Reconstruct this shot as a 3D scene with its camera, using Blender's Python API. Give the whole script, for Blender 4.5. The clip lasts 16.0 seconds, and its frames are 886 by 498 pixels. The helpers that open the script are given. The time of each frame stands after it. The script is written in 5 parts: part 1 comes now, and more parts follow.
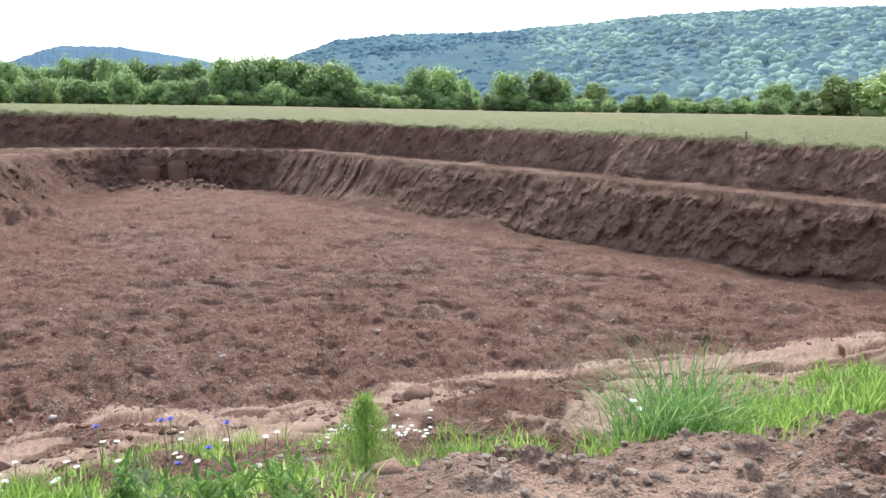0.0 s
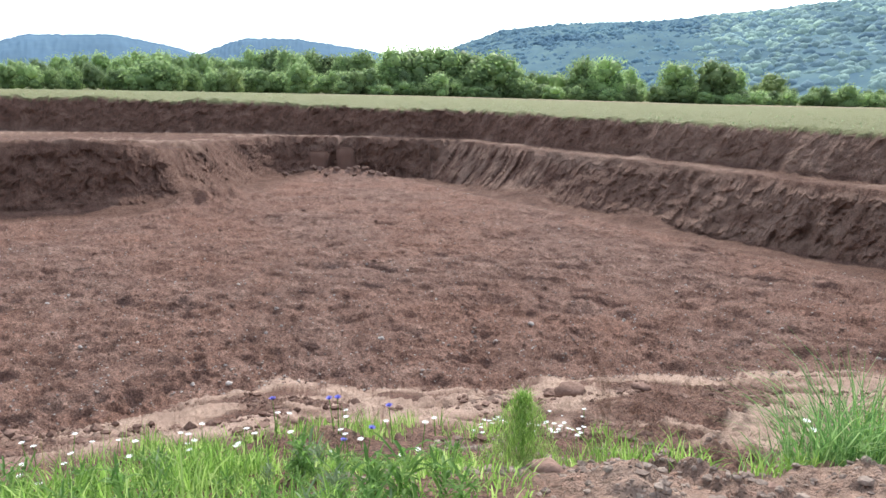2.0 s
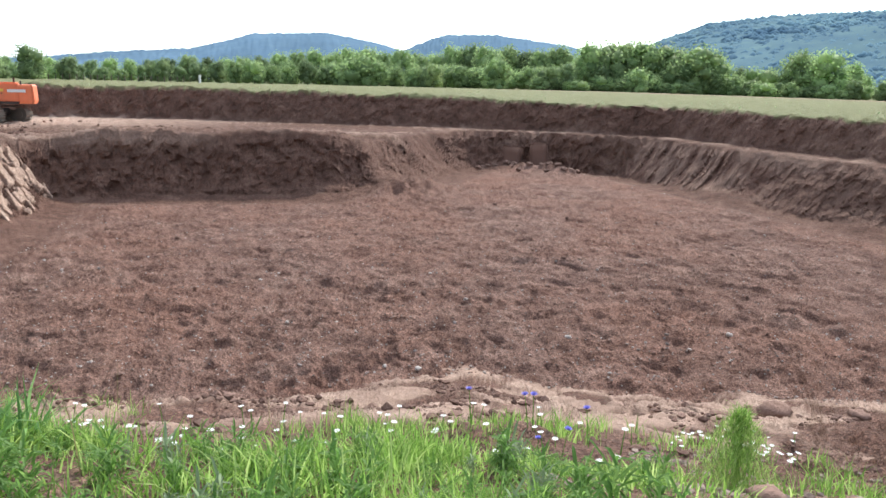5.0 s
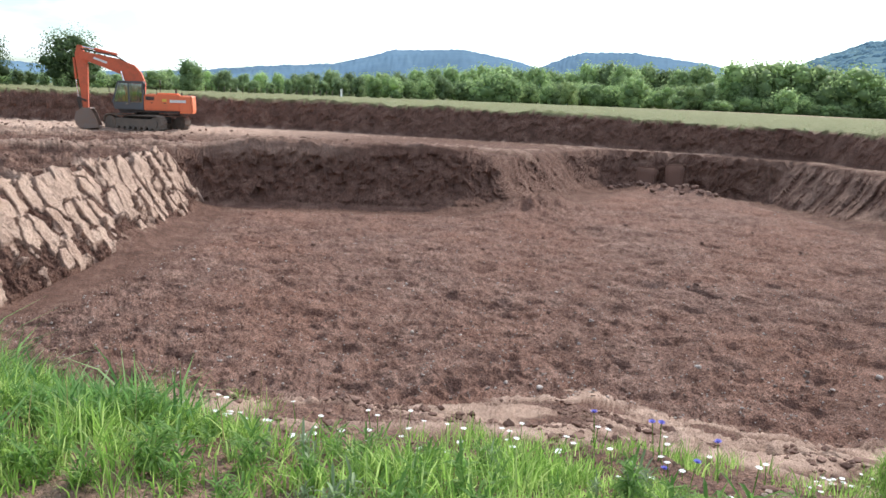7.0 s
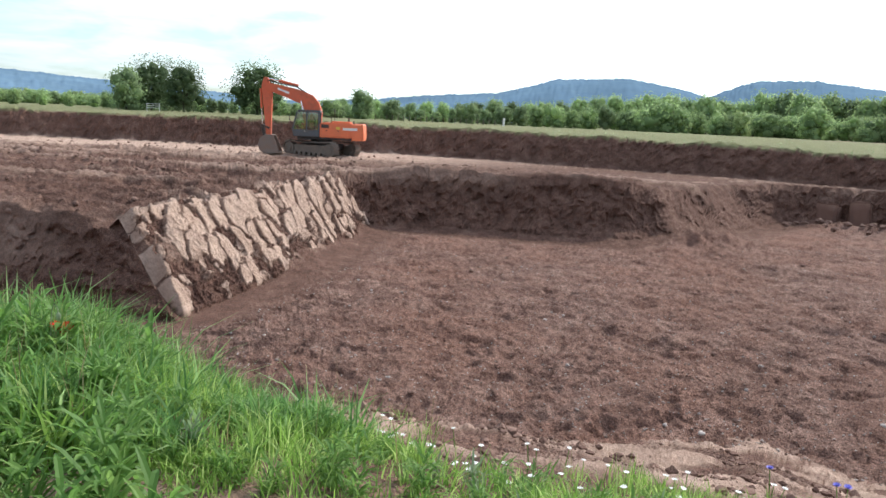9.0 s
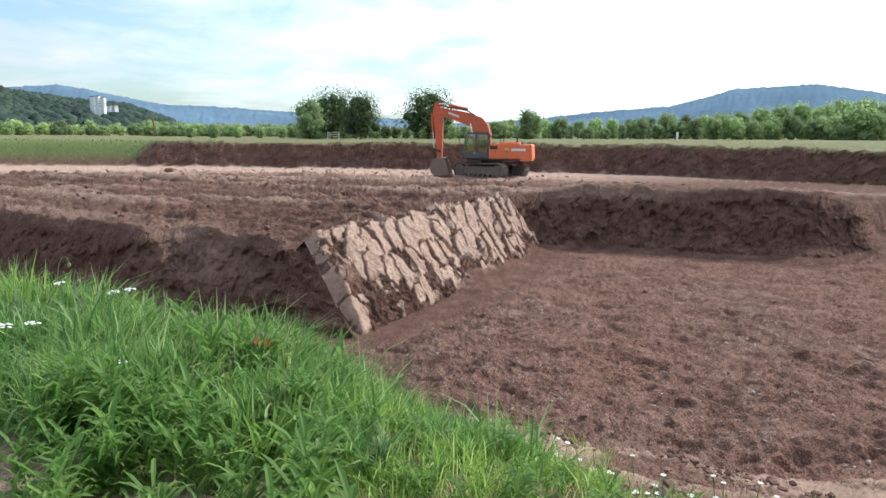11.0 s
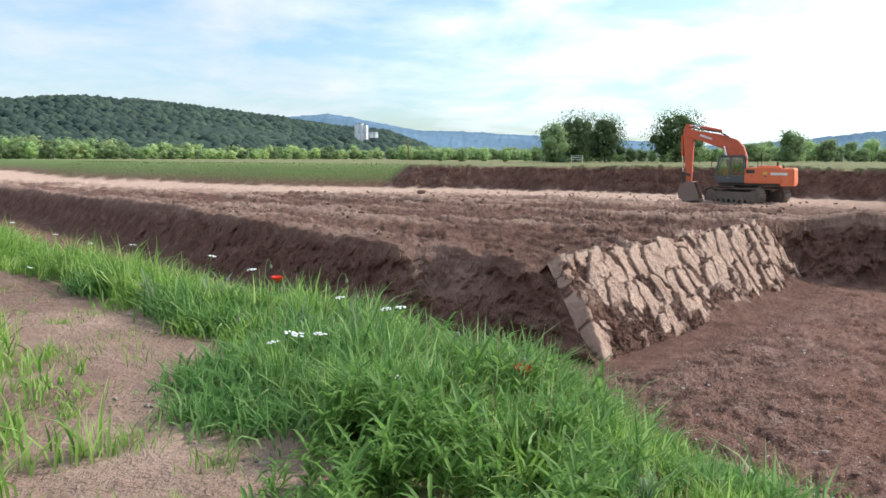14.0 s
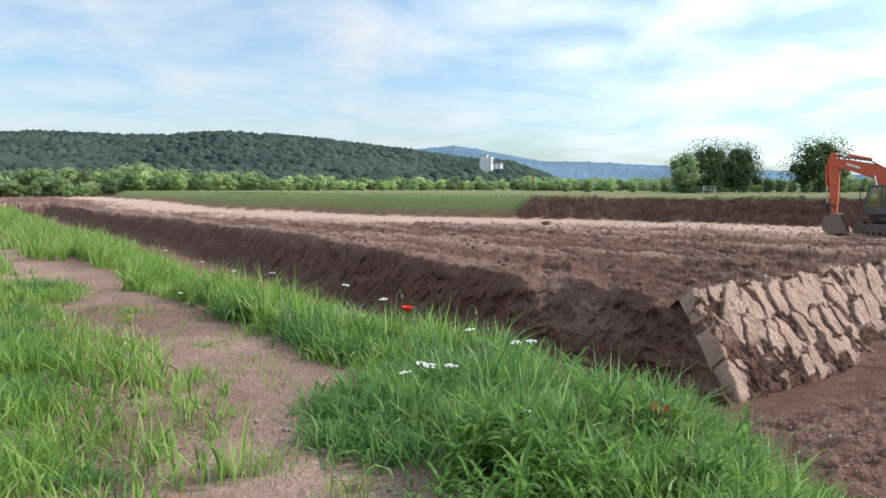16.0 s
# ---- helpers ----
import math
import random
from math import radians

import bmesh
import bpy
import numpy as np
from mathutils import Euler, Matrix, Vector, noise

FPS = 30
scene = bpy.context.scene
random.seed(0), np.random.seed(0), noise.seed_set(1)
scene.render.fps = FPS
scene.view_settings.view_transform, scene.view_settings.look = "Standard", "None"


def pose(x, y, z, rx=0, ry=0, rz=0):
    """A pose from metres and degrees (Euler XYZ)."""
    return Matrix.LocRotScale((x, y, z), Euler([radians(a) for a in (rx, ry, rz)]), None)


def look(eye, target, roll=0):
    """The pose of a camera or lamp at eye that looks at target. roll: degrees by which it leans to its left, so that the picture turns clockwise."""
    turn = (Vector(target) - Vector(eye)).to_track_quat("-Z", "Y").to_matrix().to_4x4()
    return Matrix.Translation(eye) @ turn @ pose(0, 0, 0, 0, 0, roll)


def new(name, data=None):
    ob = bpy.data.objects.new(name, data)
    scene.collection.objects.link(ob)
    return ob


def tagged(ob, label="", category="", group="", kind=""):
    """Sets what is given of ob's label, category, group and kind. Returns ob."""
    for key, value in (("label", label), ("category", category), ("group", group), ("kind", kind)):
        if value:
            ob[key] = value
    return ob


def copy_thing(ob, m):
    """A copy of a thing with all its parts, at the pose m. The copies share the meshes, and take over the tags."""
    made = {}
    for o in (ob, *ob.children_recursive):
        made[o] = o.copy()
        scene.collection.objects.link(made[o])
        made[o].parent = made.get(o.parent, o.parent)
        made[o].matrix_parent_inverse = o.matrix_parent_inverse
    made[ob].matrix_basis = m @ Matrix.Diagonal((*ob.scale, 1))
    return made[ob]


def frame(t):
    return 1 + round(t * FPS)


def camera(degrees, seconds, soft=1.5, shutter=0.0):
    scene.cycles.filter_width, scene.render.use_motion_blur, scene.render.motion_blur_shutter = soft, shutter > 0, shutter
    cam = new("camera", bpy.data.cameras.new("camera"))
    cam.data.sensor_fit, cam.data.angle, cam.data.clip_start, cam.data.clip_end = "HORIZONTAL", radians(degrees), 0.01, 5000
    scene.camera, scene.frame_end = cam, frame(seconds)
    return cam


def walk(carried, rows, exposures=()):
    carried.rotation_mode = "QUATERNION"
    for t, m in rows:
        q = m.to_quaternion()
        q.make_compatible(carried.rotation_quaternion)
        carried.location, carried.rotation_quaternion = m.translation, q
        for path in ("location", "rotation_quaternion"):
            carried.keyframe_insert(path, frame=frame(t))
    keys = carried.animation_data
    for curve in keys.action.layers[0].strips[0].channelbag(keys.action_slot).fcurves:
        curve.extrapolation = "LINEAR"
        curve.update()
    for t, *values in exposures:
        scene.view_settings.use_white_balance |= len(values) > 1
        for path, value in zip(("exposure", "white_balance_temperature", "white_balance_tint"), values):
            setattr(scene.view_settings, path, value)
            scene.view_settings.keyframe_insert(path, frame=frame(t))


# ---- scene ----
# ---- camera ----
cam = camera(60.2, 16.0)
walk(cam, [
    (0.0, pose(-0.000, 0.000, 1.200, 79.34, -0.62, 0.55)),
    (0.5, pose(-0.003, -0.005, 1.206, 79.00, -0.63, 3.48)),
    (1.0, pose(-0.014, -0.014, 1.215, 78.78, -0.79, 6.60)),
    (1.5, pose(-0.029, -0.026, 1.230, 78.60, -0.89, 9.34)),
    (2.0, pose(-0.043, -0.042, 1.240, 78.48, -1.01, 12.39)),
    (2.5, pose(-0.056, -0.046, 1.242, 78.33, -1.06, 14.73)),
    (3.0, pose(-0.071, -0.038, 1.237, 78.19, -1.30, 16.44)),
    (3.5, pose(-0.093, -0.025, 1.232, 78.00, -1.22, 18.58)),
    (4.0, pose(-0.116, -0.014, 1.225, 77.89, -1.26, 21.27)),
    (4.5, pose(-0.139, -0.009, 1.221, 77.88, -1.22, 23.88)),
    (5.0, pose(-0.161, -0.012, 1.220, 77.89, -1.27, 26.64)),
    (7.5, pose(-0.171, -0.082, 1.235, 79.15, -2.41, 38.86)),
    (8.0, pose(-0.182, -0.102, 1.241, 79.52, -2.51, 41.45)),
    (8.5, pose(-0.196, -0.123, 1.252, 79.89, -2.57, 44.55)),
    (9.0, pose(-0.202, -0.138, 1.265, 80.39, -2.60, 48.34)),
    (9.5, pose(-0.205, -0.154, 1.272, 80.86, -2.09, 51.92)),
    (12.0, pose(-0.218, -0.229, 1.301, 81.95, 0.23, 66.30)),
    (12.5, pose(-0.231, -0.256, 1.309, 82.30, 0.11, 69.50)),
    (13.0, pose(-0.246, -0.267, 1.313, 82.66, -0.11, 73.10)),
    (13.5, pose(-0.256, -0.286, 1.314, 83.01, -0.30, 76.07)),
    (14.0, pose(-0.263, -0.299, 1.314, 83.18, -0.09, 78.60)),
    (14.5, pose(-0.268, -0.312, 1.316, 83.55, 0.14, 81.06)),
    (15.0, pose(-0.274, -0.326, 1.319, 83.94, 0.16, 83.43)),
    (15.5, pose(-0.279, -0.335, 1.325, 84.77, 0.01, 85.42)),
    (16.0, pose(-0.281, -0.343, 1.325, 85.47, 0.05, 87.86)),
], exposures=[(0.0, 0.44), (5.0, 0.42), (9.0, 0.20), (12.5, 0.15), (14.5, 0.16), (16.0, 0.05)])

# ---- world and sun ----
SUN_YAW, SUN_UP = 2.0, 41.0          # degrees to the left of +y, degrees above the horizon
world = bpy.data.worlds.new("sky")
scene.world = world
world.use_nodes = True
wn, wl = world.node_tree.nodes, world.node_tree.links
wn.clear()
sky = wn.new("ShaderNodeTexSky")
sky.sky_type, sky.sun_disc = "NISHITA", False
sky.sun_elevation, sky.sun_rotation = radians(SUN_UP), radians(-SUN_YAW)
sky.air_density, sky.dust_density = 1.0, 1.5
coord = wn.new("ShaderNodeTexCoord")
# thin broken cloud, laid on a flat sheet high above the valley
split = wn.new("ShaderNodeSeparateXYZ")
wl.new(coord.outputs["Generated"], split.inputs[0])
lift = wn.new("ShaderNodeMath"); lift.operation = "MAXIMUM"; lift.inputs[1].default_value = 0.0
wl.new(split.outputs["Z"], lift.inputs[0])
deep = wn.new("ShaderNodeMath"); deep.operation = "ADD"; deep.inputs[1].default_value = 0.16
wl.new(lift.outputs[0], deep.inputs[0])
flat = wn.new("ShaderNodeVectorMath"); flat.operation = "DIVIDE"
tri = wn.new("ShaderNodeCombineXYZ")
for k in range(3):
    wl.new(deep.outputs[0], tri.inputs[k])
wl.new(coord.outputs["Generated"], flat.inputs[0]); wl.new(tri.outputs[0], flat.inputs[1])
puffs = wn.new("ShaderNodeTexNoise")
puffs.inputs["Scale"].default_value, puffs.inputs["Detail"].default_value = 1.9, 7.0
puffs.inputs["Roughness"].default_value, puffs.inputs["Distortion"].default_value = 0.55, 0.25
wl.new(flat.outputs[0], puffs.inputs["Vector"])
cover = wn.new("ShaderNodeValToRGB")
cover.color_ramp.elements[0].position, cover.color_ramp.elements[1].position = 0.36, 0.70
cover.color_ramp.elements[0].color = (0.16, 0.16, 0.16, 1)
wl.new(puffs.outputs["Fac"], cover.inputs[0])
# cloud is brighter towards the sun
glow = wn.new("ShaderNodeVectorMath"); glow.operation = "DOT_PRODUCT"
glow.inputs[1].default_value = (-math.sin(radians(SUN_YAW)) * math.cos(radians(SUN_UP)), math.cos(radians(SUN_YAW)) * math.cos(radians(SUN_UP)), math.sin(radians(SUN_UP)))
wl.new(coord.outputs["Generated"], glow.inputs[0])
near_sun = wn.new("ShaderNodeMapRange")
near_sun.inputs["From Min"].default_value, near_sun.inputs["From Max"].default_value = 0.1, 0.95
near_sun.inputs["To Min"].default_value, near_sun.inputs["To Max"].default_value = 0.88, 2.1
wl.new(glow.outputs["Value"], near_sun.inputs[0])
cloud = wn.new("ShaderNodeVectorMath"); cloud.operation = "SCALE"
cloud.inputs[0].default_value = (0.86, 0.95, 1.03)
wl.new(near_sun.outputs[0], cloud.inputs["Scale"])
blue = wn.new("ShaderNodeVectorMath"); blue.operation = "SCALE"; blue.inputs["Scale"].default_value = 0.17
clear = wn.new("ShaderNodeVectorMath"); clear.operation = "MULTIPLY"; clear.inputs[1].default_value = (0.80, 1.0, 1.12)
wl.new(sky.outputs[0], clear.inputs[0]); wl.new(clear.outputs[0], blue.inputs[0])
veil = wn.new("ShaderNodeMix"); veil.data_type = "RGBA"
wl.new(cover.outputs[0], veil.inputs[0]); wl.new(blue.outputs[0], veil.inputs[6]); wl.new(cloud.outputs[0], veil.inputs[7])
back = wn.new("ShaderNodeBackground")
wl.new(veil.outputs[2], back.inputs[0]); back.inputs[1].default_value = 1.0
wout = wn.new("ShaderNodeOutputWorld")
wl.new(back.outputs[0], wout.inputs[0])

sun = new("sun", bpy.data.lights.new("sun", "SUN"))
sun.data.energy, sun.data.angle, sun.data.color = 3.6, radians(3.0), (1.0, 0.955, 0.89)
su = radians(SUN_UP)
sun.matrix_world = look((0, 0, 60), (math.sin(radians(SUN_YAW)) * math.cos(su) * 100, -math.cos(radians(SUN_YAW)) * math.cos(su) * 100, 60 - math.sin(su) * 100))

# ---- materials ----
def material(name, rough=0.9, spec=0.2):
    m = bpy.data.materials.new(name)
    m.use_nodes = True
    b = m.node_tree.nodes["Principled BSDF"]
    b.inputs["Roughness"].default_value = rough
    b.inputs["Specular IOR Level"].default_value = spec
    return m, m.node_tree.nodes, m.node_tree.links, b


def noise_node(n, l, vec, scale, detail=4.0, rough=0.6, dist=0.0):
    t = n.new("ShaderNodeTexNoise")
    t.inputs["Scale"].default_value, t.inputs["Detail"].default_value = scale, detail
    t.inputs["Roughness"].default_value, t.inputs["Distortion"].default_value = rough, dist
    l.new(vec, t.inputs["Vector"])
    return t.outputs["Fac"]


def ramp(n, l, fac, stops):
    r = n.new("ShaderNodeValToRGB")
    e = r.color_ramp.elements
    e[0].position, e[0].color = stops[0][0], (*stops[0][1], 1)
    e[1].position, e[1].color = stops[-1][0], (*stops[-1][1], 1)
    for p, c in stops[1:-1]:
        k = e.new(p)
        k.color = (*c, 1)
    l.new(fac, r.inputs[0])
    return r.outputs[0]


def mixed(n, l, fac, a, b, how="MIX"):
    x = n.new("ShaderNodeMix")
    x.data_type, x.blend_type = "RGBA", how
    for sock, val in ((x.inputs[0], fac), (x.inputs[6], a), (x.inputs[7], b)):
        if isinstance(val, (int, float)):
            sock.default_value = val
        elif isinstance(val, tuple):
            sock.default_value = (*val, 1)
        else:
            l.new(val, sock)
    return x.outputs[2]


def bump(n, l, b, fac, strength, distance, before=None):
    k = n.new("ShaderNodeBump")
    k.inputs["Strength"].default_value, k.inputs["Distance"].default_value = strength, distance
    l.new(fac, k.inputs["Height"])
    if before is not None:
        l.new(before, k.inputs["Normal"])
    l.new(k.outputs[0], b.inputs["Normal"])
    return k.outputs[0]


def position(n):
    return n.new("ShaderNodeNewGeometry").outputs["Position"]


def attribute(n, name):
    a = n.new("ShaderNodeAttribute")
    a.attribute_name = name
    return a.outputs["Fac"]


def ground_material():
    m, n, l, b = material("soil_and_field", 0.95, 0.15)
    p = position(n)
    big, mid, fine, grit = (noise_node(n, l, p, s, d, r) for s, d, r in ((0.22, 3, 0.6), (1.3, 5, 0.62), (7.0, 6, 0.7), (34.0, 3, 0.7)))
    red = ramp(n, l, mid, [(0.3, (0.165, 0.090, 0.068)), (0.5, (0.275, 0.158, 0.124)), (0.72, (0.41, 0.264, 0.210))])
    red = mixed(n, l, ramp(n, l, big, [(0.4, (0, 0, 0)), (0.65, (0.7, 0.7, 0.7))]), red, (0.31, 0.155, 0.11))
    red = mixed(n, l, ramp(n, l, fine, [(0.35, (0.55, 0.55, 0.55)), (0.7, (0, 0, 0))]), red, (0.14, 0.084, 0.066))
    brown = ramp(n, l, mid, [(0.3, (0.125, 0.064, 0.047)), (0.55, (0.212, 0.114, 0.084)), (0.75, (0.31, 0.186, 0.140))])
    brown = mixed(n, l, ramp(n, l, fine, [(0.35, (0.5, 0.5, 0.5)), (0.7, (0, 0, 0))]), brown, (0.075, 0.047, 0.037))
    sand = ramp(n, l, mid, [(0.3, (0.52, 0.345, 0.26)), (0.6, (0.69, 0.49, 0.38)), (0.8, (0.77, 0.585, 0.46))])
    sand = mixed(n, l, ramp(n, l, fine, [(0.36, (0.35, 0.35, 0.35)), (0.6, (0, 0, 0))]), sand, (0.37, 0.255, 0.19))
    green = ramp(n, l, mid, [(0.3, (0.15, 0.175, 0.07)), (0.6, (0.25, 0.255, 0.12)), (0.8, (0.34, 0.31, 0.18))])
    green = mixed(n, l, ramp(n, l, fine, [(0.35, (0.5, 0.5, 0.5)), (0.65, (0, 0, 0))]), green, (0.20, 0.15, 0.09))
    lush = ramp(n, l, fine, [(0.3, (0.10, 0.145, 0.045)), (0.55, (0.165, 0.215, 0.075)), (0.75, (0.25, 0.27, 0.12))])
    speck = ramp(n, l, grit, [(0.32, (0.42, 0.42, 0.42)), (0.5, (1.0, 1.0, 1.0)), (0.66, (1.75, 1.70, 1.62))])
    col = mixed(n, l, attribute(n, "raw"), red, brown)
    col = mixed(n, l, 1.0, col, speck, "MULTIPLY")
    col = mixed(n, l, attribute(n, "sand"), col, sand)
    col = mixed(n, l, attribute(n, "field"), col, green)
    col = mixed(n, l, attribute(n, "lush"), col, lush)
    l.new(col, b.inputs["Base Color"])
    lump = noise_node(n, l, p, 3.2, 6, 0.68, 0.6)
    big_lump = bump(n, l, b, lump, 0.8, 0.20)
    one = bump(n, l, b, fine, 1.0, 0.10, big_lump)
    bump(n, l, b, grit, 0.8, 0.03, one)
    return m


def leaf_material(name, dark, light, haze=0.0):
    m, n, l, b = material(name, 0.6, 0.25)
    tint = n.new("ShaderNodeNewGeometry").outputs["Random Per Island"]
    own = n.new("ShaderNodeObjectInfo").outputs["Random"]
    col = ramp(n, l, tint, [(0.0, dark), (1.0, light)])
    hue = n.new("ShaderNodeHueSaturation")
    shift = n.new("ShaderNodeMapRange")
    shift.inputs["To Min"].default_value, shift.inputs["To Max"].default_value = 0.75, 1.3
    l.new(own, shift.inputs[0]); l.new(shift.outputs[0], hue.inputs["Value"]); l.new(col, hue.inputs["Color"])
    l.new(hue.outputs[0], b.inputs["Base Color"])
    # leaves let some light through
    thin = n.new("ShaderNodeBsdfTranslucent")
    l.new(hue.outputs[0], thin.inputs[0])
    both = n.new("ShaderNodeMixShader"); both.inputs[0].default_value = 0.58
    l.new(b.outputs[0], both.inputs[1]); l.new(thin.outputs[0], both.inputs[2])
    l.new(both.outputs[0], n["Material Output"].inputs["Surface"])
    return m


def plain(name, colour, rough=0.6, metal=0.0, dirt=None, scale=3.0, amount=0.5, spec=0.4):
    m, n, l, b = material(name, rough, spec)
    b.inputs["Metallic"].default_value = metal
    if dirt:
        p = n.new("ShaderNodeTexCoord").outputs["Object"]
        f = noise_node(n, l, p, scale, 6, 0.65)
        g = noise_node(n, l, p, scale * 9, 4, 0.6)
        k = ramp(n, l, f, [(0.42, (0, 0, 0)), (0.75, (amount, amount, amount))])
        c = mixed(n, l, k, colour, dirt)
        c = mixed(n, l, ramp(n, l, g, [(0.45, (0, 0, 0)), (0.8, (amount * 0.6,) * 3)]), c, dirt)
        l.new(c, b.inputs["Base Color"])
        rr = ramp(n, l, f, [(0.3, (rough, rough, rough)), (0.8, (0.95, 0.95, 0.95))])
        l.new(rr, b.inputs["Roughness"])
    else:
        b.inputs["Base Color"].default_value = (*colour, 1)
    return m


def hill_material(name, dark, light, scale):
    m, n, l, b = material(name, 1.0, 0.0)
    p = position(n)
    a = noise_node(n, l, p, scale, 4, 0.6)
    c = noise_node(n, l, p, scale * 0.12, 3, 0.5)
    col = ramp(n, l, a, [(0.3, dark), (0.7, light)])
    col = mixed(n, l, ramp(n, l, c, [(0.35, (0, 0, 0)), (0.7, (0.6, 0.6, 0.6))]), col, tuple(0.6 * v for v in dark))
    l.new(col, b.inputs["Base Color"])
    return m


GROUND = ground_material()
# LEAF is lightened and greyed in colour to stand for distance haze
LEAF = leaf_material("foliage", (0.18, 0.27, 0.12), (0.45, 0.57, 0.26))
LEAF_DARK = leaf_material("dark_foliage", (0.14, 0.205, 0.10), (0.32, 0.41, 0.20))
LEAF_OLD = leaf_material("old_foliage", (0.085, 0.135, 0.06), (0.19, 0.265, 0.12))
LEAF_PALE = leaf_material("pale_foliage", (0.30, 0.40, 0.16), (0.53, 0.62, 0.30))
BARK = plain("bark", (0.09, 0.07, 0.05), 0.95, 0, (0.04, 0.03, 0.025), 2.0)

# ---- ground ----
def lattice(ix, iy, seed):
    h = (ix * 374761393 + iy * 668265263 + seed * 974634777) & 0xFFFFFFFF
    h = ((h ^ (h >> 13)) * 1274126177) & 0xFFFFFFFF
    return ((h ^ (h >> 16)) & 0xFFFF) / 65535.0


def value_noise(x, y, seed=0):
    """Smooth noise from -1 to 1, one cell a unit."""
    fx, fy = np.floor(x), np.floor(y)
    ix, iy = fx.astype(np.int64), fy.astype(np.int64)
    u, v = x - fx, y - fy
    u, v = u * u * u * (u * (u * 6 - 15) + 10), v * v * v * (v * (v * 6 - 15) + 10)
    a, b = lattice(ix, iy, seed), lattice(ix + 1, iy, seed)
    c, d = lattice(ix, iy + 1, seed), lattice(ix + 1, iy + 1, seed)
    return 2 * (a + (b - a) * u + (c - a) * v + (a - b - c + d) * u * v) - 1


def fractal(x, y, scale, octaves=4, gain=0.5, seed=0):
    total, amp, norm = 0.0, 1.0, 0.0
    for k in range(octaves):
        ca, sa = math.cos(0.7 * k + 0.3), math.sin(0.7 * k + 0.3)
        f = 2.03 ** k / scale
        total = total + amp * value_noise((x * ca - y * sa) * f + 17.3 * k, (x * sa + y * ca) * f - 9.1 * k, seed + k)
        norm += amp
        amp *= gain
    return total / norm


def cells(x, y, size, seed=0):
    """Distance to the nearest of scattered points, about one a cell of that size, in cells."""
    x, y = x / size, y / size
    ix, iy = np.floor(x).astype(np.int64), np.floor(y).astype(np.int64)
    best = np.full(x.shape, 9.0)
    for i in (-1, 0, 1):
        for j in (-1, 0, 1):
            px = ix + i + 0.15 + 0.7 * lattice(ix + i, iy + j, seed)
            py = iy + j + 0.15 + 0.7 * lattice(ix + i, iy + j, seed + 7)
            best = np.minimum(best, np.hypot(x - px, y - py))
    return best


def step(a, b, x):
    t = np.clip((x - a) / (b - a), 0, 1)
    return t * t * (3 - 2 * t)


def along(points, x, y, closed=True):
    """Distance to a line of points, the run along it, the third value given with its points, and whether (x, y) is inside."""
    best, run, val = np.full(x.shape, 1e9), np.zeros(x.shape), np.zeros(x.shape)
    inside, length = np.zeros(x.shape, bool), 0.0
    count = len(points) if closed else len(points) - 1
    side = np.ones(x.shape)
    for k in range(count):
        (ax, ay, aw), (bx, by, bw) = points[k], points[(k + 1) % len(points)]
        ex, ey = bx - ax, by - ay
        size = math.hypot(ex, ey)
        u = np.clip(((x - ax) * ex + (y - ay) * ey) / size**2, 0, 1)
        d = np.hypot(x - ax - u * ex, y - ay - u * ey)
        near = d < best
        best = np.where(near, d, best)
        run = np.where(near, length + u * size, run)
        val = np.where(near, aw + (bw - aw) * u, val)
        side = np.where(near, np.sign((x - ax) * ey - (y - ay) * ex), side)
        if closed:
            inside ^= ((ay > y) != (by > y)) & (x < (bx - ax) * (y - ay) / (by - ay + 1e-12) + ax)
        length += size
    return best, run, val, (inside if closed else side)


FLOOR, LEVEL = -3.85, -1.55          # the pit's floor and the stripped level round it
# foot of the upper bank: x, y, width of the slope
UPPER = [(60, -31, 1.2), (13.3, 23.2, 1.1), (2.7, 36.0, 1.1), (-9.6, 48.6, 0.8), (-18, 47.0, 1.0), (-27, 45.2, 1.2), (-42, 39.8, 1.2), (-50, 35.0, 1.2),
         (-58, 27.5, 1.2), (-68, 17, 1.3), (-72, 10.5, 1.6), (-74.5, 8, 5.0), (-82, -4.4, 6.0), (-116, -30, 7.0), (-180, -59, 8.0), (-235, -90, 8.0), (-400, -170, 9.0), (-400, -500, 9.0), (60, -500, 2.0)]
# lip of the pit: x, y, width of the face
LIP = [(60, -32, 1.2), (12.4, 21.6, 1.0), (7.0, 28.3, 1.5), (2.6, 33.6, 1.9), (-3.5, 40.0, 2.2), (-9.7, 46.4, 2.0), (-9.9, 46.38, 0.75), (-16.6, 45.6, 0.85), (-20.2, 43.6, 1.2), (-21.2, 40, 1.8), (-20.4, 36, 1.7),
       (-19.6, 30.4, 1.6), (-20.6, 28.8, 1.7), (-24.9, 25.6, 1.6), (-29.9, 21.8, 1.6), (-30.4, 20.2, 1.8), (-25.4, 13.9, 2.5), (-20.7, 7.2, 2.4), (-20.9, 6.2, 1.4),
       (-24.0, 3.9, 1.3), (-31.2, 0.4, 1.4), (-45.8, -7.4, 1.5), (-66.7, -19.6, 1.6), (-88, -33, 1.6), (-150, -70, 1.6), (-150, -400, 1.6), (60, -400, 1.2)]
# where the near ground begins to fall towards the pit: x, y, steepness
RIM = [(60, 24, 0.36), (10, 5.5, 0.36), (4, 3.0, 0.34), (1.5, 1.9, 0.33), (-0.8, 1.6, 0.35), (-2.5, 0.8, 0.38), (-5, -0.2, 0.42), (-9, -3.2, 0.45), (-27, -14, 0.5), (-60, -33.5, 0.5), (-150, -87, 0.5), (-400, -230, 0.5)]


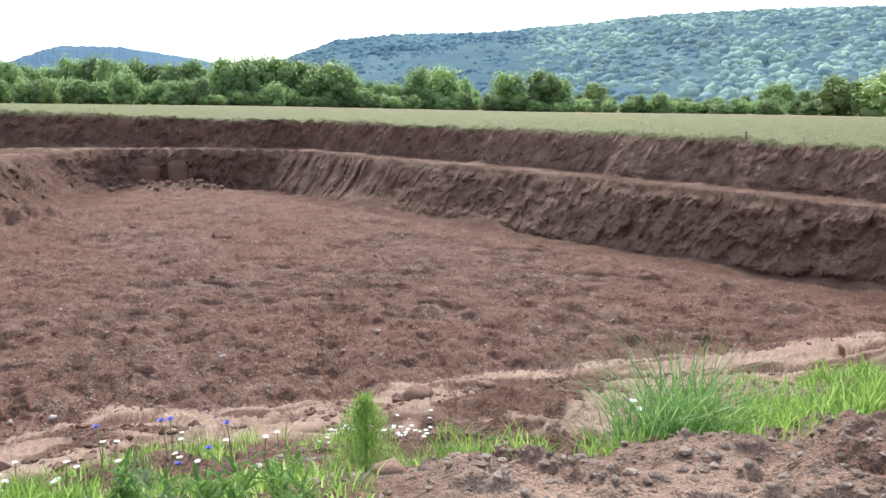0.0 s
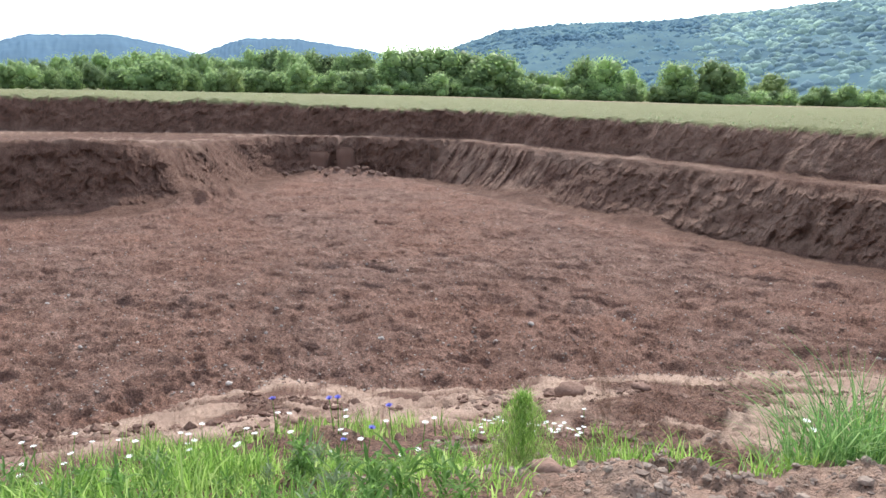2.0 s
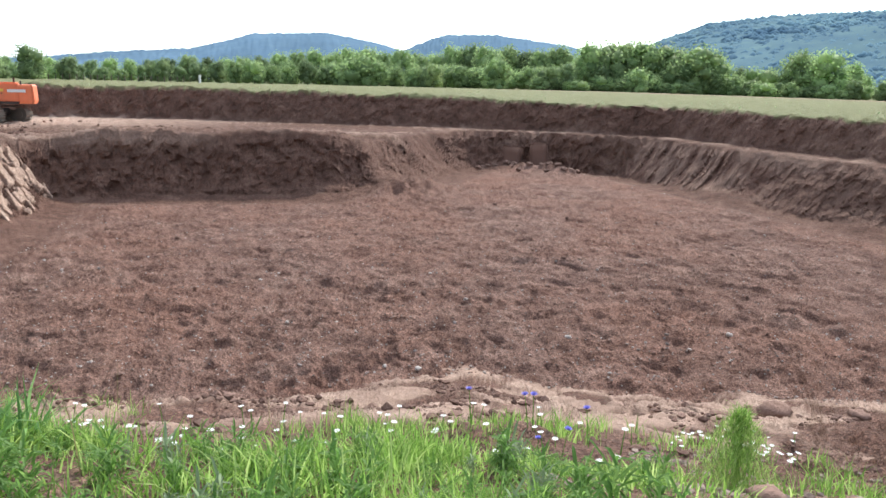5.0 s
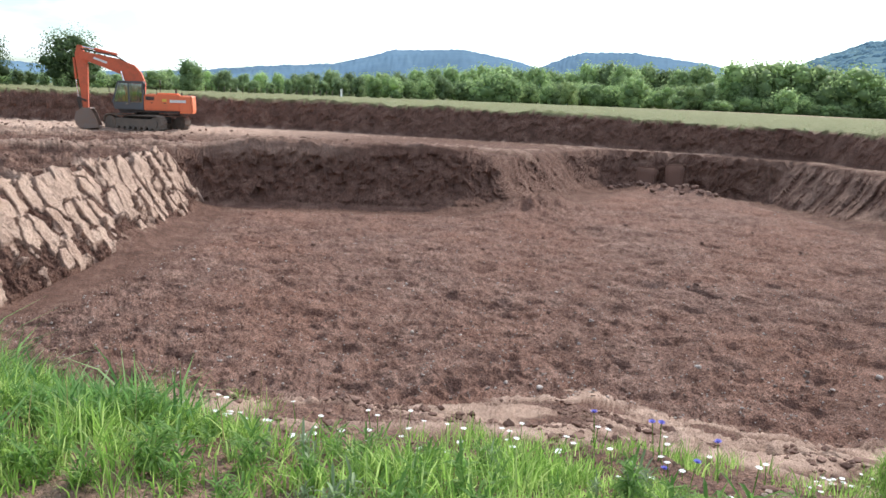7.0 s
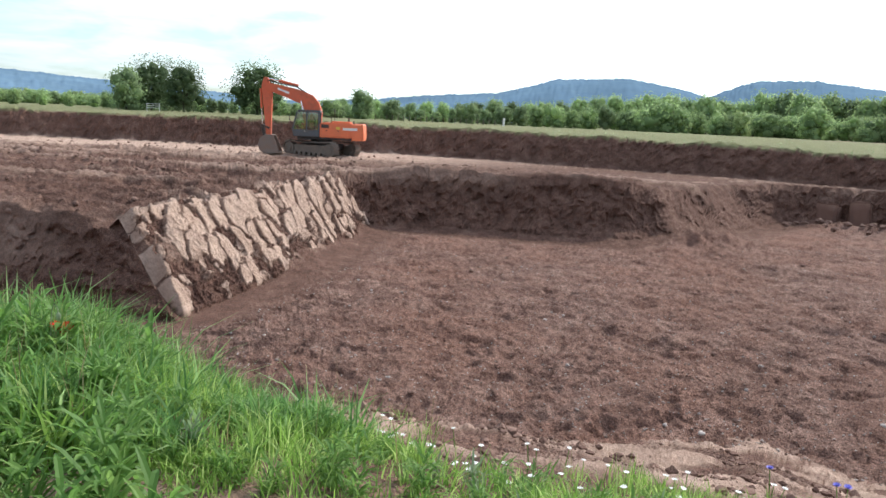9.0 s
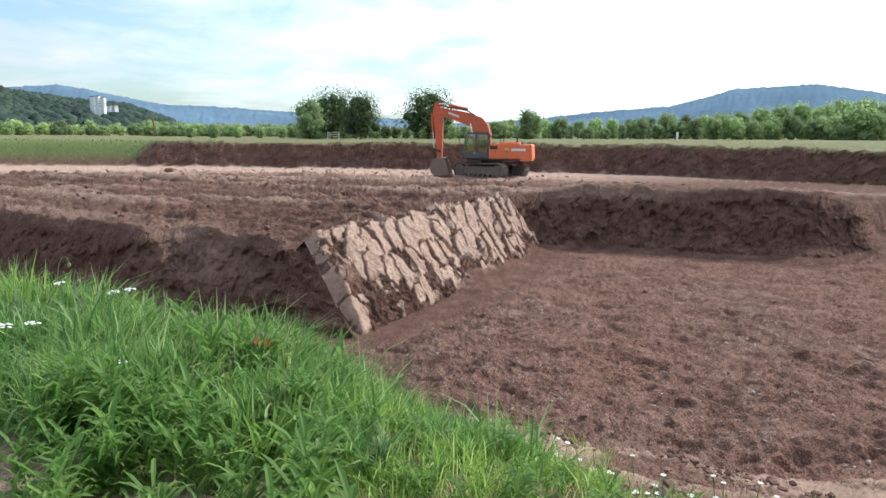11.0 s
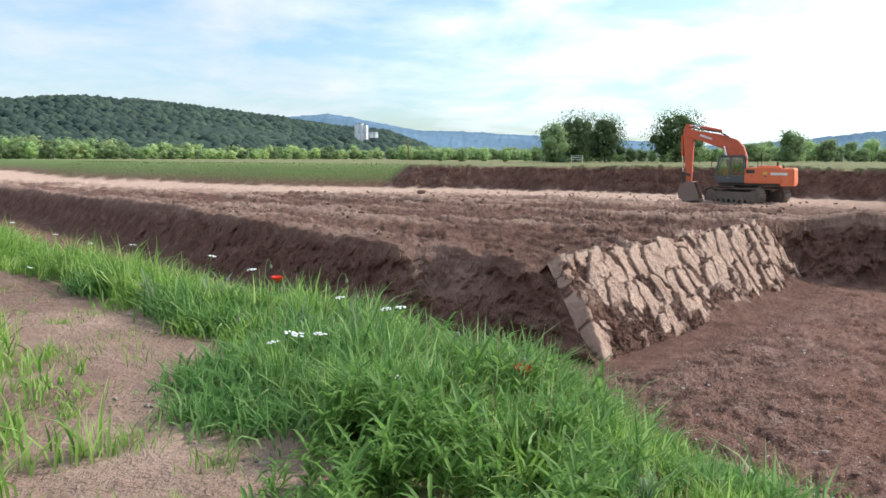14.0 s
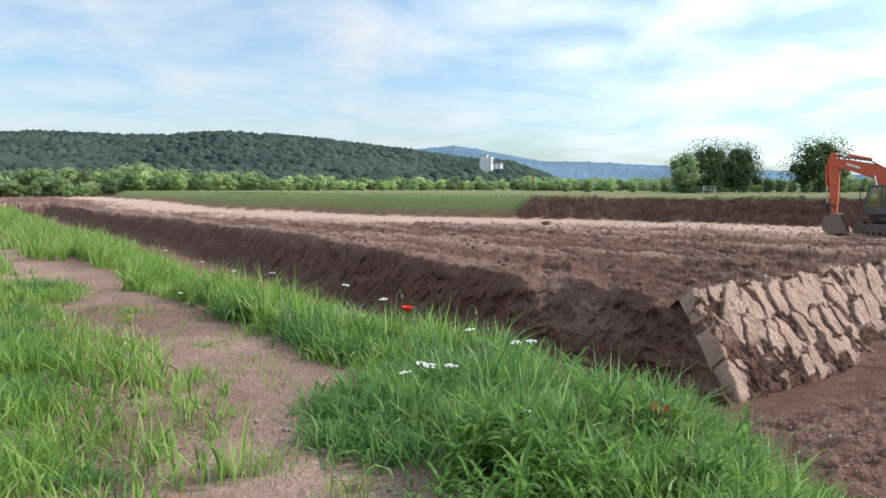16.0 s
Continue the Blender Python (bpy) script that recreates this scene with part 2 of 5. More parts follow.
def run_to(k):
    return sum(math.hypot(LIP[i + 1][0] - LIP[i][0], LIP[i + 1][1] - LIP[i][1]) for i in range(k))


BLOCK = run_to([p[:2] for p in LIP].index((-19.6, 30.4))), run_to([p[:2] for p in LIP].index((-29.9, 21.8)))
SHAVED = run_to([p[:2] for p in LIP].index((-30.4, 20.2))), run_to([p[:2] for p in LIP].index((-20.9, 6.2)))


def field_height(x, y):
    return 0.07 - 0.0105 * np.clip(x, -46, 20) + 0.05 * fractal(x, y, 30, 2, 0.5, 5)


def terrain(x, y, rough=True):
    """Height of the ground and its cover: raw, sand, field, lush."""
    wob = fractal(x, y, 3.0, 4, 0.55, 11)
    small = fractal(x, y, 0.55, 3, 0.6, 23) if rough else 0 * x
    # upper bank
    du, su, wu, inu = along(UPPER, x, y)
    du = np.where(inu, du, -du)
    soft = step(3.0, 5.0, wu)
    bite = du + (0.40 * wob + 0.05 * small) * (1 - soft)
    fh = field_height(x, y)
    k = np.clip(-bite / wu, 0, 1)
    bank = LEVEL + (fh - LEVEL) * (k ** 0.9 * (1 - soft) + step(0, 1, k) * soft)
    lip_mound = 0.14 * np.exp(-((bite + wu + 0.3) / 0.45) ** 2) * (1 - soft) * (1 + 1.5 * wob + 1.2 * small)
    # pit
    dp, sp, wp, inp = along(LIP, x, y)
    dp = np.where(inp, dp, -dp)
    right = step(-14, -8, x) * step(15, 25, y)
    # the corner between the trench and that face is sharp
    da = -((x + 20.7) * -0.532 + (y - 7.0) * 0.847)
    db = (x + 20.7) * 0.806 + (y - 7.0) * 0.592
    corner = step(6.5, 4.0, np.hypot(x + 20.7, y - 7.0))
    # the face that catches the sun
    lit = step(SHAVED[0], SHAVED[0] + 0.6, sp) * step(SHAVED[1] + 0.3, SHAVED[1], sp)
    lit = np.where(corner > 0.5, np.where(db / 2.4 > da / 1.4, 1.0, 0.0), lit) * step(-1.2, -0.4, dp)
    fall = dp + (0.22 * wob + 0.03 * small) * (1 - 0.6 * lit)
    k = np.clip(fall / wp, 0, 1)
    kc = np.clip(np.maximum(da / 1.4, db / 2.4) + (fall - dp) / 1.6, 0, 1)
    k = k + (kc - k) * corner
    # the far corner: a sheer back wall against the sloping side wall
    d_side = (x + 9.7) * -0.718 + (y - 46.4) * -0.696
    d_back = (x + 9.7) * 0.115 + (y - 46.4) * -0.993
    far_corner = step(7.0, 4.5, np.hypot(x + 9.7, y - 46.4)) * (dp > -0.8)
    kf = np.clip(np.minimum((d_side + (fall - dp)) / 2.0, (d_back + 0.5 * (fall - dp)) / 0.75), 0, 1)
    k = k + (kf - k) * far_corner
    face = k ** 0.85
    talus = 0.35 * np.exp(-((dp - wp) / 0.8) ** 2) * (0.6 + wob) * (1 - corner) * (1 - far_corner)
    pit = LEVEL + (FLOOR - LEVEL) * face + np.clip(talus, 0, 1) * step(0.6, 1.0, k)
    heap = 0.9 * np.exp(-(((x + 16.9) / 1.4) ** 2 + ((y - 30.0) / 2.6) ** 2)) + 0.55 * np.exp(-(((x + 15.5) / 2.4) ** 2 + ((y - 43.2) / 1.0) ** 2))
    pit = pit + heap * (1 + 0.5 * small) * step(0.5, 1.2, dp)
    # soil pushed up along the edge of the block
    pit = pit + 0.38 * np.exp(-((dp + 0.5) / 1.0) ** 2) * step(BLOCK[0] - 2, BLOCK[0] + 1.5, sp) * step(BLOCK[1], BLOCK[1] - 2.5, sp) * (1 + 0.6 * wob)
    # stripped level: tracks and ridges that run beside the trench
    ca, sa = 0.85, 0.53
    ridge = fractal((x * ca + y * sa) / 8.0, -x * sa + y * ca, 1.2, 4, 0.6, 31)
    on_level = step(0.5, -0.5, dp) * step(-0.3, 0.8, du)
    pit = pit + on_level * (0.46 * ridge + 0.17 * small + 0.10 * (1 - 2 * np.abs(fractal((x * ca + y * sa) / 5.0, -x * sa + y * ca, 0.5, 3, 0.6, 33)))) * (0.25 + 0.75 * step(6, 14, du))
    # floor: scraped waves and clods
    on_floor = step(0.8, 2.5, dp - wp)
    # the digger swung round, so the marks run in wide arcs
    arc, off = np.arctan2(-(x + 2.0), y - 1.0) * 22.0, np.hypot(x + 2.0, y - 1.0)
    wave = fractal(arc + 0.4 * off, off * 2.1, 2.6, 4, 0.62, 47)
    scrape = fractal(arc - 0.3 * off, off * 2.8, 1.35, 3, 0.6, 51)
    clod = np.clip(fractal(x, y, 0.42, 2, 0.5, 53) - 0.28, 0, 1)
    fine_scrape = fractal(arc - 0.2 * off, off * 2.4, 0.55, 3, 0.6, 52)
    pit = pit + on_floor * (0.08 * (1 - 2 * np.abs(wave)) + 0.07 * wave + 0.13 * (1 - 2 * np.abs(scrape)) + 0.06 * (1 - 2 * np.abs(fine_scrape)) + 0.05 * small + 0.06 * clod)
    low = np.where(inu | (bite > -wu), np.where(bite < 0, bank, pit), fh) + lip_mound
    # near ground
    dr, sr, wr, sider = along(RIM, x, y, False)
    dr = np.where(sider > 0, dr, -dr)
    start = np.hypot(x, y)
    top = 0.02 + 0.05 * fractal(x, y, 2.2, 3, 0.5, 61) + 0.030 * small + 0.10 * step(-2.5, -6, x)
    drop = np.clip(dr, 0, None)
    berm = top - wr * drop * step(-0.1, 1.8, drop) + (0.20 * wob + 0.10 * small) * step(0.5, 3.5, drop) - 0.16 * np.exp(-((x + 1.45) ** 2 / 1.6 + (y - 8.7) ** 2 / 0.5)) * np.clip(np.sin((x * 0.8 + y * 0.6) * 24), 0, 1) - 0.55 * step(-2.6, -4.6, dr) + 0.35 * step(-9, -20, dr)
    crest = (0.17 * np.clip(fractal(x, y, 0.6, 3, 0.6, 71), 0, 1) + 0.085 * np.clip(fractal(x, y, 0.15, 3, 0.6, 73), -0.15, 1)) * step(0.9, 1.9, x + 1.5) * step(9, 6, start)
    berm = berm + crest
    z = np.maximum(low, berm)
    near = berm >= low
    # cover
    outer = ~inu & (bite < -wu * 0.95)
    field = np.where(near, step(-14, -30, dr), np.where(outer, 1.0, 0.0))
    lush = np.where(near, 0.0, np.where(soft > 0.4, step(-0.15, -0.6, bite / wu) * step(-wu * 4.5, -wu * 1.4, bite), 0.0)) * soft
    sandy_level = on_level * np.maximum(step(17, 9, du + 5 * wob) * step(-30, -48, x), 0.45 * step(-3.2, -0.6, dp) * step(-20, -23, x) * step(8, 3, y) * (0.6 + wob)) * 0.9
    patch = fractal(x, y, 1.6, 3, 0.5, 83)
    slope_sand = step(2.1, 3.2, drop) * step(0.0, 0.22, patch + 0.35 * small)
    top_sand = step(0.9, -0.3, dr) * np.clip(0.75 + 0.5 * patch, 0, 1) * (0.72 + 0.28 * step(-1.5, -3.5, x))
    sand = np.where(near, np.maximum(np.maximum(slope_sand * 0.75, 0.66 * top_sand * (1 - 0.7 * step(-1.6, -0.4, x))), (0.36 + 0.4 * patch + 0.3 * small) * step(-1.2, 0.2, x) * step(2.4, 1.2, dr)), np.maximum(sandy_level, on_level * 0.42 * step(0.12, 0.42, ridge)))
    bench = step(0.6, 0.1, dp) * step(-1.4, -0.3, dp) * step(-16, -9, x) * step(15, 25, y)
    sand = np.maximum(sand, np.where(near, 0, 0.20 * bench * np.clip(0.5 + 1.6 * wob, 0, 1)))
    straw = np.where(near, 0, step(150, 168, start) * step(194, 186, start) * step(75, 60, -x))
    field = field * (1 - 0.55 * straw)
    sand = np.maximum(sand, straw)
    raw = np.where(near, 0.75, 1 - on_floor * 0.9)
    # steep faces, and the run along them
    lower = np.where(near, 0, step(0.02, 0.12, k) * step(1.0, 0.93, k))
    ku = np.clip(-bite / wu, 0, 1)
    upper = np.where(near | (soft > 0.5), 0, step(0.02, 0.12, ku) * step(1.0, 0.9, ku))
    faces = dict(lower=lower, upper=upper, run=np.where(lower > upper, sp, su), lit=lit, streak=right * step(1, -6, x), dry=right * step(-4, 6, x), edge=np.where(near, 0, step(-1.2, -0.2, dp) * step(0.6, 0.0, dp)))
    return z, raw, sand * (1 - field) * (1 - lush), field, lush, near, faces


def ground_sheet():
    """One sheet from the camera's feet to the horizon, finer where the clip looks."""
    view = np.concatenate([np.linspace(-37, 56, 690), np.linspace(56, 71.5, 240)[1:], np.linspace(71.5, 124, 370)[1:]])
    az = np.concatenate([view, np.linspace(124, 323, 160)[1:-1]])
    coarse = az[::4]
    r = np.concatenate([np.geomspace(0.45, 12, 500)[:-1], np.geomspace(12, 95, 1500)[:-1], np.geomspace(95, 4200, 160)])
    a, rr = np.meshgrid(np.radians(coarse), r, indexing="ij")
    z = terrain(-np.sin(a) * rr, np.cos(a) * rr, False)[0]
    el, lr = np.arctan2(z - 1.25, rr), np.log(rr)
    ds = np.hypot(np.diff(el, axis=1), 0.05 * np.diff(lr, axis=1)) * np.where(rr[:, 1:] < 1.7, 0.12, 1.0) * np.where(rr[:, 1:] > 95, 0.6, 1.0)
    s = np.concatenate([np.zeros((len(coarse), 1)), np.cumsum(ds, 1)], 1)
    rows = 372
    want = np.linspace(0, 1, rows)
    radii = np.array([np.interp(want, s[i] / s[i, -1], r) for i in range(len(coarse))])
    # soften the spacing from ray to ray
    radii = (np.roll(radii, 1, 0) + 4 * radii + np.roll(radii, -1, 0)) / 6
    full = np.empty((len(az), rows))
    for j in range(rows):
        full[:, j] = np.interp(az, np.append(coarse, 323 + 0.0), np.append(radii[:, j], radii[0, j]))
    a = np.radians(az)[:, None]
    x, y = -np.sin(a) * full, np.cos(a) * full
    z, raw, sand, field, lush, near, fc = terrain(x, y)
    # torn lumps, shaved patches and gouges on the cut faces, pushed out or in along the line of the ray
    v = z - FLOOR
    torn = 1 - 2 * np.abs(fractal(fc["run"], v * 1.2, 1.0, 5, 0.60, 29))
    blocks = fractal(fc["run"], v, 0.45, 3, 0.55, 39)
    chunk = 0.16 * np.sqrt(np.clip(1 - (cells(fc["run"] + 0.2 * blocks, v, 0.55, 45) * 1.3) ** 2, 0, 1)) + 0.10 * np.sqrt(np.clip(1 - (cells(fc["run"], v, 0.24, 46) * 1.3) ** 2, 0, 1)) - 0.14
    face_run = np.where(fc["lit"] > 0.3, x * 0.594 - y * 0.804, fc["run"])
    q = face_run + 0.55 * v + 0.30 * fractal(face_run, v, 0.9, 2, 0.5, 57)
    shave = fractal(q / 0.75, v / 1.1, 1.0, 3, 0.55, 37) + 0.5 * (0.45 - cells(q, v * 0.7, 0.8, 59)) + 0.02 + 0.12 * np.clip(v - 1.0, -0.9, 1.2) - 0.25 * np.clip(np.abs(fractal(q / 0.6, v / 4.0, 1.0, 2, 0.5, 67)) * -6 + 1, 0, 1)
    shaved = step(-0.16, 0.16, shave)
    groove = 1 - np.abs(fractal((fc["run"] - 0.25 * v) / 0.6, v / 4.0, 1.0, 3, 0.6, 43)) * 2.4
    lit, low, up = fc["lit"], fc["lower"], fc["upper"]
    push = low * ((1 - lit) * (1 - 0.6 * fc["streak"]) * (0.34 * (torn - 0.45) + 1.25 * chunk) + fc["streak"] * 0.34 * (groove - 0.4))
    push = push + up * (0.24 * (torn - 0.45) + 0.7 * chunk)
    out = low * lit * (0.06 * blocks - 0.06)
    x, y = x + np.sin(a) * push + 0.806 * out, y - np.cos(a) * push + 0.592 * out
    z = z + (low * (1 - lit) + up) * 0.10 * blocks
    # shaved sandy patches, on the sunlit face alone: part soil colour, part painted sunlight
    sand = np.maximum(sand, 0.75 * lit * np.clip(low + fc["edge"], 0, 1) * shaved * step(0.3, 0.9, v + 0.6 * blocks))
    sand = np.maximum(sand, 0.22 * fc["streak"] * low * step(0.3, 0.9, groove))
    sand = np.maximum(sand, fc["dry"] * (low + up) * (0.14 + 0.15 * blocks))
    n, m = x.shape
    co = np.empty((n * m + 1, 3), np.float32)
    co[:-1, 0], co[:-1, 1], co[:-1, 2] = x.ravel(), y.ravel(), z.ravel()
    co[-1] = (0, 0, float(z[:, 0].mean()))
    i = np.arange(n)[:, None]; j = np.arange(m - 1)[None, :]
    i2 = (i + 1) % n
    quad = np.stack([i * m + j, i2 * m + j, i2 * m + j + 1, i * m + j + 1], -1).reshape(-1, 4)[:, ::-1]
    cap = np.stack([np.arange(n) * m, ((np.arange(n) + 1) % n) * m, np.full(n, n * m)], -1)
    mesh = bpy.data.meshes.new("ground")
    loops = np.concatenate([quad.ravel(), cap.ravel()]).astype(np.int32)
    starts = np.concatenate([np.arange(len(quad)) * 4, len(quad) * 4 + np.arange(len(cap)) * 3]).astype(np.int32)
    mesh.vertices.add(len(co)); mesh.vertices.foreach_set("co", co.ravel())
    mesh.loops.add(len(loops)); mesh.loops.foreach_set("vertex_index", loops)
    mesh.polygons.add(len(starts)); mesh.polygons.foreach_set("loop_start", starts)
    mesh.update(calc_edges=True)
    mesh.validate()
    crisp = np.append((low + up > 0.3)[:, :-1].ravel(), np.zeros(n, bool))
    mesh.polygons.foreach_set("use_smooth", ~crisp if len(mesh.polygons) == len(crisp) else np.ones(len(mesh.polygons), bool))
    for name, v in (("raw", raw), ("sand", sand), ("field", field), ("lush", lush)):
        at = mesh.attributes.new(name, "FLOAT", "POINT")
        at.data.foreach_set("value", np.append(v.ravel(), v.ravel()[0]).astype(np.float32))
    mesh.materials.append(GROUND)
    ob = new("ground", mesh)
    return tagged(ob, "reddish-brown excavated soil, sandy berm and pale green field", "ground", kind="structure")


ground_sheet()


def height(x, y):
    return float(terrain(np.array([float(x)]), np.array([float(y)]))[0][0])

# ---- hills ----
def hill(name, ridge, base, reach, mat, label, bumps, seed, columns=340, rows=24):
    """A wooded hill from its skyline, (degrees to the left, degrees up), seen from base metres on to reach metres off."""
    ridge = sorted(ridge)
    az = np.linspace(ridge[0][0], ridge[-1][0], columns)
    up = np.interp(az, [p[0] for p in ridge], [p[1] for p in ridge])
    u = np.linspace(0, 1.25, rows)
    a, uu = np.meshgrid(np.radians(az), u, indexing="ij")
    r = base + (reach - base) * uu
    top = (reach * np.tan(np.radians(up)) + 1.2)[:, None]
    z = top * np.where(uu < 1, np.sin(np.clip(uu, 0, 1) * np.pi / 2) ** 1.1, 1 - (uu - 1) * 1.5) - 2
    x, y = -np.sin(a) * r, np.cos(a) * r
    crowns = np.sqrt(np.clip(1 - (cells(x, y, bumps, seed) * 1.25) ** 2, 0, 1)) + 0.45 * np.sqrt(np.clip(1 - (cells(x, y, bumps * 0.5, seed + 3) * 1.25) ** 2, 0, 1))
    z = z + bumps * 0.42 * crowns * (0.55 + 0.9 * np.abs(fractal(x, y, bumps * 2.3, 3, 0.6, seed + 5))) * np.clip(uu * 8, 0, 1) - bumps * 0.40 + fractal(x, y, bumps * 9, 2, 0.5, seed + 9) * bumps * 0.9 * np.clip(1 - uu, 0, 1)
    mesh = bpy.data.meshes.new(name)
    n, m = x.shape
    i = np.arange(n - 1)[:, None]; j = np.arange(m - 1)[None, :]
    quad = np.stack([i * m + j, (i + 1) * m + j, (i + 1) * m + j + 1, i * m + j + 1], -1).reshape(-1, 4)[:, ::-1]
    mesh.from_pydata(np.stack([x, y, z], -1).reshape(-1, 3).tolist(), [], quad.tolist())
    mesh.polygons.foreach_set("use_smooth", np.ones(len(mesh.polygons), bool))
    mesh.materials.append(mat)
    return tagged(new(name, mesh), label, "hill", kind="structure")


# blue put into the base colour stands in for the haze of distance
HILL_HAZED = hill_material("hazed_distant_wood", (0.135, 0.215, 0.30), (0.165, 0.25, 0.32), 0.02)
# blue-grey haze is mixed into this wood's green base colour
HILL_HAZED_GREEN = hill_material("hazed_hillside_wood", (0.13, 0.205, 0.255), (0.19, 0.28, 0.28), 0.035)
HILL_DARK = hill_material("dark_hillside_wood", (0.045, 0.068, 0.060), (0.085, 0.115, 0.085), 0.05)
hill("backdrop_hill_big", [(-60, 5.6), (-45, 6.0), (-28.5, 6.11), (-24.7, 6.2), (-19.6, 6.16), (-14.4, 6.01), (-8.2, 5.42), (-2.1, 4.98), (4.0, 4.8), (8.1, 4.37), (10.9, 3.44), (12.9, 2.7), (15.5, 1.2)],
     520, 1050, HILL_HAZED_GREEN, "steep wooded hill with rounded sunlit tree crowns, haze painted in its colour", 4.5, 101, 420, 40)
hill("backdrop_hill_middle", [(14, 1.5), (16.8, 2.7), (18.0, 2.96), (22.9, 3.56), (26.5, 3.53), (27.7, 3.1), (30.0, 2.2), (32, 1.0)], 1500, 2300, HILL_HAZED, "distant wooded hill with a flat top, coloured haze blue", 12, 111)
hill("backdrop_hill_long", [(27, 1.5), (30.9, 2.72), (32.8, 3.06), (35.1, 3.43), (40.2, 3.21), (42.0, 2.66), (44.7, 2.04), (47.9, 1.85), (50.4, 1.6), (54, 1.2), (60, 0.8)], 1700, 2600, HILL_HAZED, "long distant wooded hill, coloured haze blue", 12, 121)
hill("backdrop_hill_dark", [(78, 0.4), (82.9, 1.80), (87.1, 2.14), (90.3, 2.62), (93.6, 2.96), (95.9, 3.25), (99.4, 3.55), (104.1, 3.70), (107.6, 3.45), (111, 3.4), (115.8, 3.5), (117.8, 3.35), (125, 3.3), (150, 3.0)],
     700, 1500, HILL_DARK, "long dark green wooded ridge", 8, 131, 420, 40)
hill("backdrop_hill_far", [(55, 0.6), (66, 1.3), (72.1, 1.63), (77.9, 1.95), (80.4, 2.0), (83.7, 2.59), (85.4, 2.92), (87.1, 3.16), (89.9, 2.9), (92.8, 2.19), (97, 1.5)], 2000, 3000, HILL_HAZED, "faint hills at the end of the valley, coloured haze blue", 12, 141)



def canopy(name, ridge, base, reach, count, low, high, radius, rings, mat, label, seed, sink=5.2):
    """Rounded tree crowns that cover a hill's side."""
    rng = np.random.RandomState(seed)
    ico = bmesh.new(); bmesh.ops.create_icosphere(ico, subdivisions=rings, radius=1)
    ball = np.array([v.co[:] for v in ico.verts]); tri = np.array([[v.index for v in f.verts] for f in ico.faces]); ico.free()
    ridge = sorted(ridge)
    az, uu = rng.uniform(low, high, count), rng.uniform(0.02, 1.0, count) ** 0.8
    top = reach * np.tan(np.radians(np.interp(az, [p[0] for p in ridge], [p[1] for p in ridge]))) + 1.2
    r = base + (reach - base) * uu
    z = top * np.sin(uu * np.pi / 2) ** 1.1 - sink
    size = radius * rng.uniform(0.55, 1.25, count)
    a = np.radians(az)
    co = ball[None] * size[:, None, None] * rng.uniform(0.82, 1.18, (count, len(ball), 1)) * np.array([1, 1, 1.05]) + np.stack([-np.sin(a) * r, np.cos(a) * r, z], -1)[:, None]
    faces = (tri[None] + (np.arange(count) * len(ball))[:, None, None]).reshape(-1, 3)
    mesh = bpy.data.meshes.new(name)
    mesh.from_pydata(co.reshape(-1, 3).tolist(), [], faces.tolist())
    mesh.polygons.foreach_set("use_smooth", np.ones(len(mesh.polygons), bool))
    mesh.materials.append(mat)
    return tagged(new(name, mesh), label, "wood", kind="stuff")


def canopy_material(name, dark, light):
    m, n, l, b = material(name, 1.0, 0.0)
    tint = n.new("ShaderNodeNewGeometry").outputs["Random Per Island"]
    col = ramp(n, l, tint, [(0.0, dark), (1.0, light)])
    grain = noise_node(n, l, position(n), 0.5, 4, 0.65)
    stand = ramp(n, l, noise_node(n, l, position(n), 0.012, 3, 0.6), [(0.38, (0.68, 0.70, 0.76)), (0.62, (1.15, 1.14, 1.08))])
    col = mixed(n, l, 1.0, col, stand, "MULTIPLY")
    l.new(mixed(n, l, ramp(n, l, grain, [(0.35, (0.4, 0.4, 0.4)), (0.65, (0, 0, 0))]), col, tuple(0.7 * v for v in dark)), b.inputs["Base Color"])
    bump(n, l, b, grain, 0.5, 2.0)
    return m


# lighter crown colours carry the sunlight and haze of the hill's right part
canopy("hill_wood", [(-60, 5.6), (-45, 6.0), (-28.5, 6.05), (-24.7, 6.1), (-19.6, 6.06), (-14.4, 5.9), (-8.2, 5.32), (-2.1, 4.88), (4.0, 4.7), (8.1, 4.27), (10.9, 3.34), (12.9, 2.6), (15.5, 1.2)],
       520, 1050, 4300, -36, -5.5, 6.0, 2, canopy_material("painted_sunlit_crowns", (0.20, 0.295, 0.345), (0.43, 0.56, 0.46)), "rounded crowns of the hillside wood, sunlight and haze painted in", 5)
# darker, bluer crown colours carry the shade and haze of the left part
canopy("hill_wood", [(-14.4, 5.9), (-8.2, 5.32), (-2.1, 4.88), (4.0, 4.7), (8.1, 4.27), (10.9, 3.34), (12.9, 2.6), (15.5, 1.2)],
       520, 1050, 4200, -9, 13, 5.4, 1, canopy_material("painted_hazy_crowns", (0.12, 0.205, 0.275), (0.18, 0.28, 0.325)), "crowns of the hillside wood, shade and blue haze painted in", 8)
canopy("hill_wood", [(78, 0.4), (82.9, 1.95), (87.1, 2.3), (90.3, 2.78), (93.6, 3.1), (95.9, 3.4), (99.4, 3.72), (104.1, 3.9), (107.6, 3.6), (111, 3.55), (115.8, 3.63), (117.8, 3.45), (125, 3.4)],
       700, 1500, 7500, 80, 124, 7.5, 1, canopy_material("ridge_crowns", (0.045, 0.068, 0.062), (0.09, 0.125, 0.088)), "dark crowns of the wooded ridge", 6, 8.0)

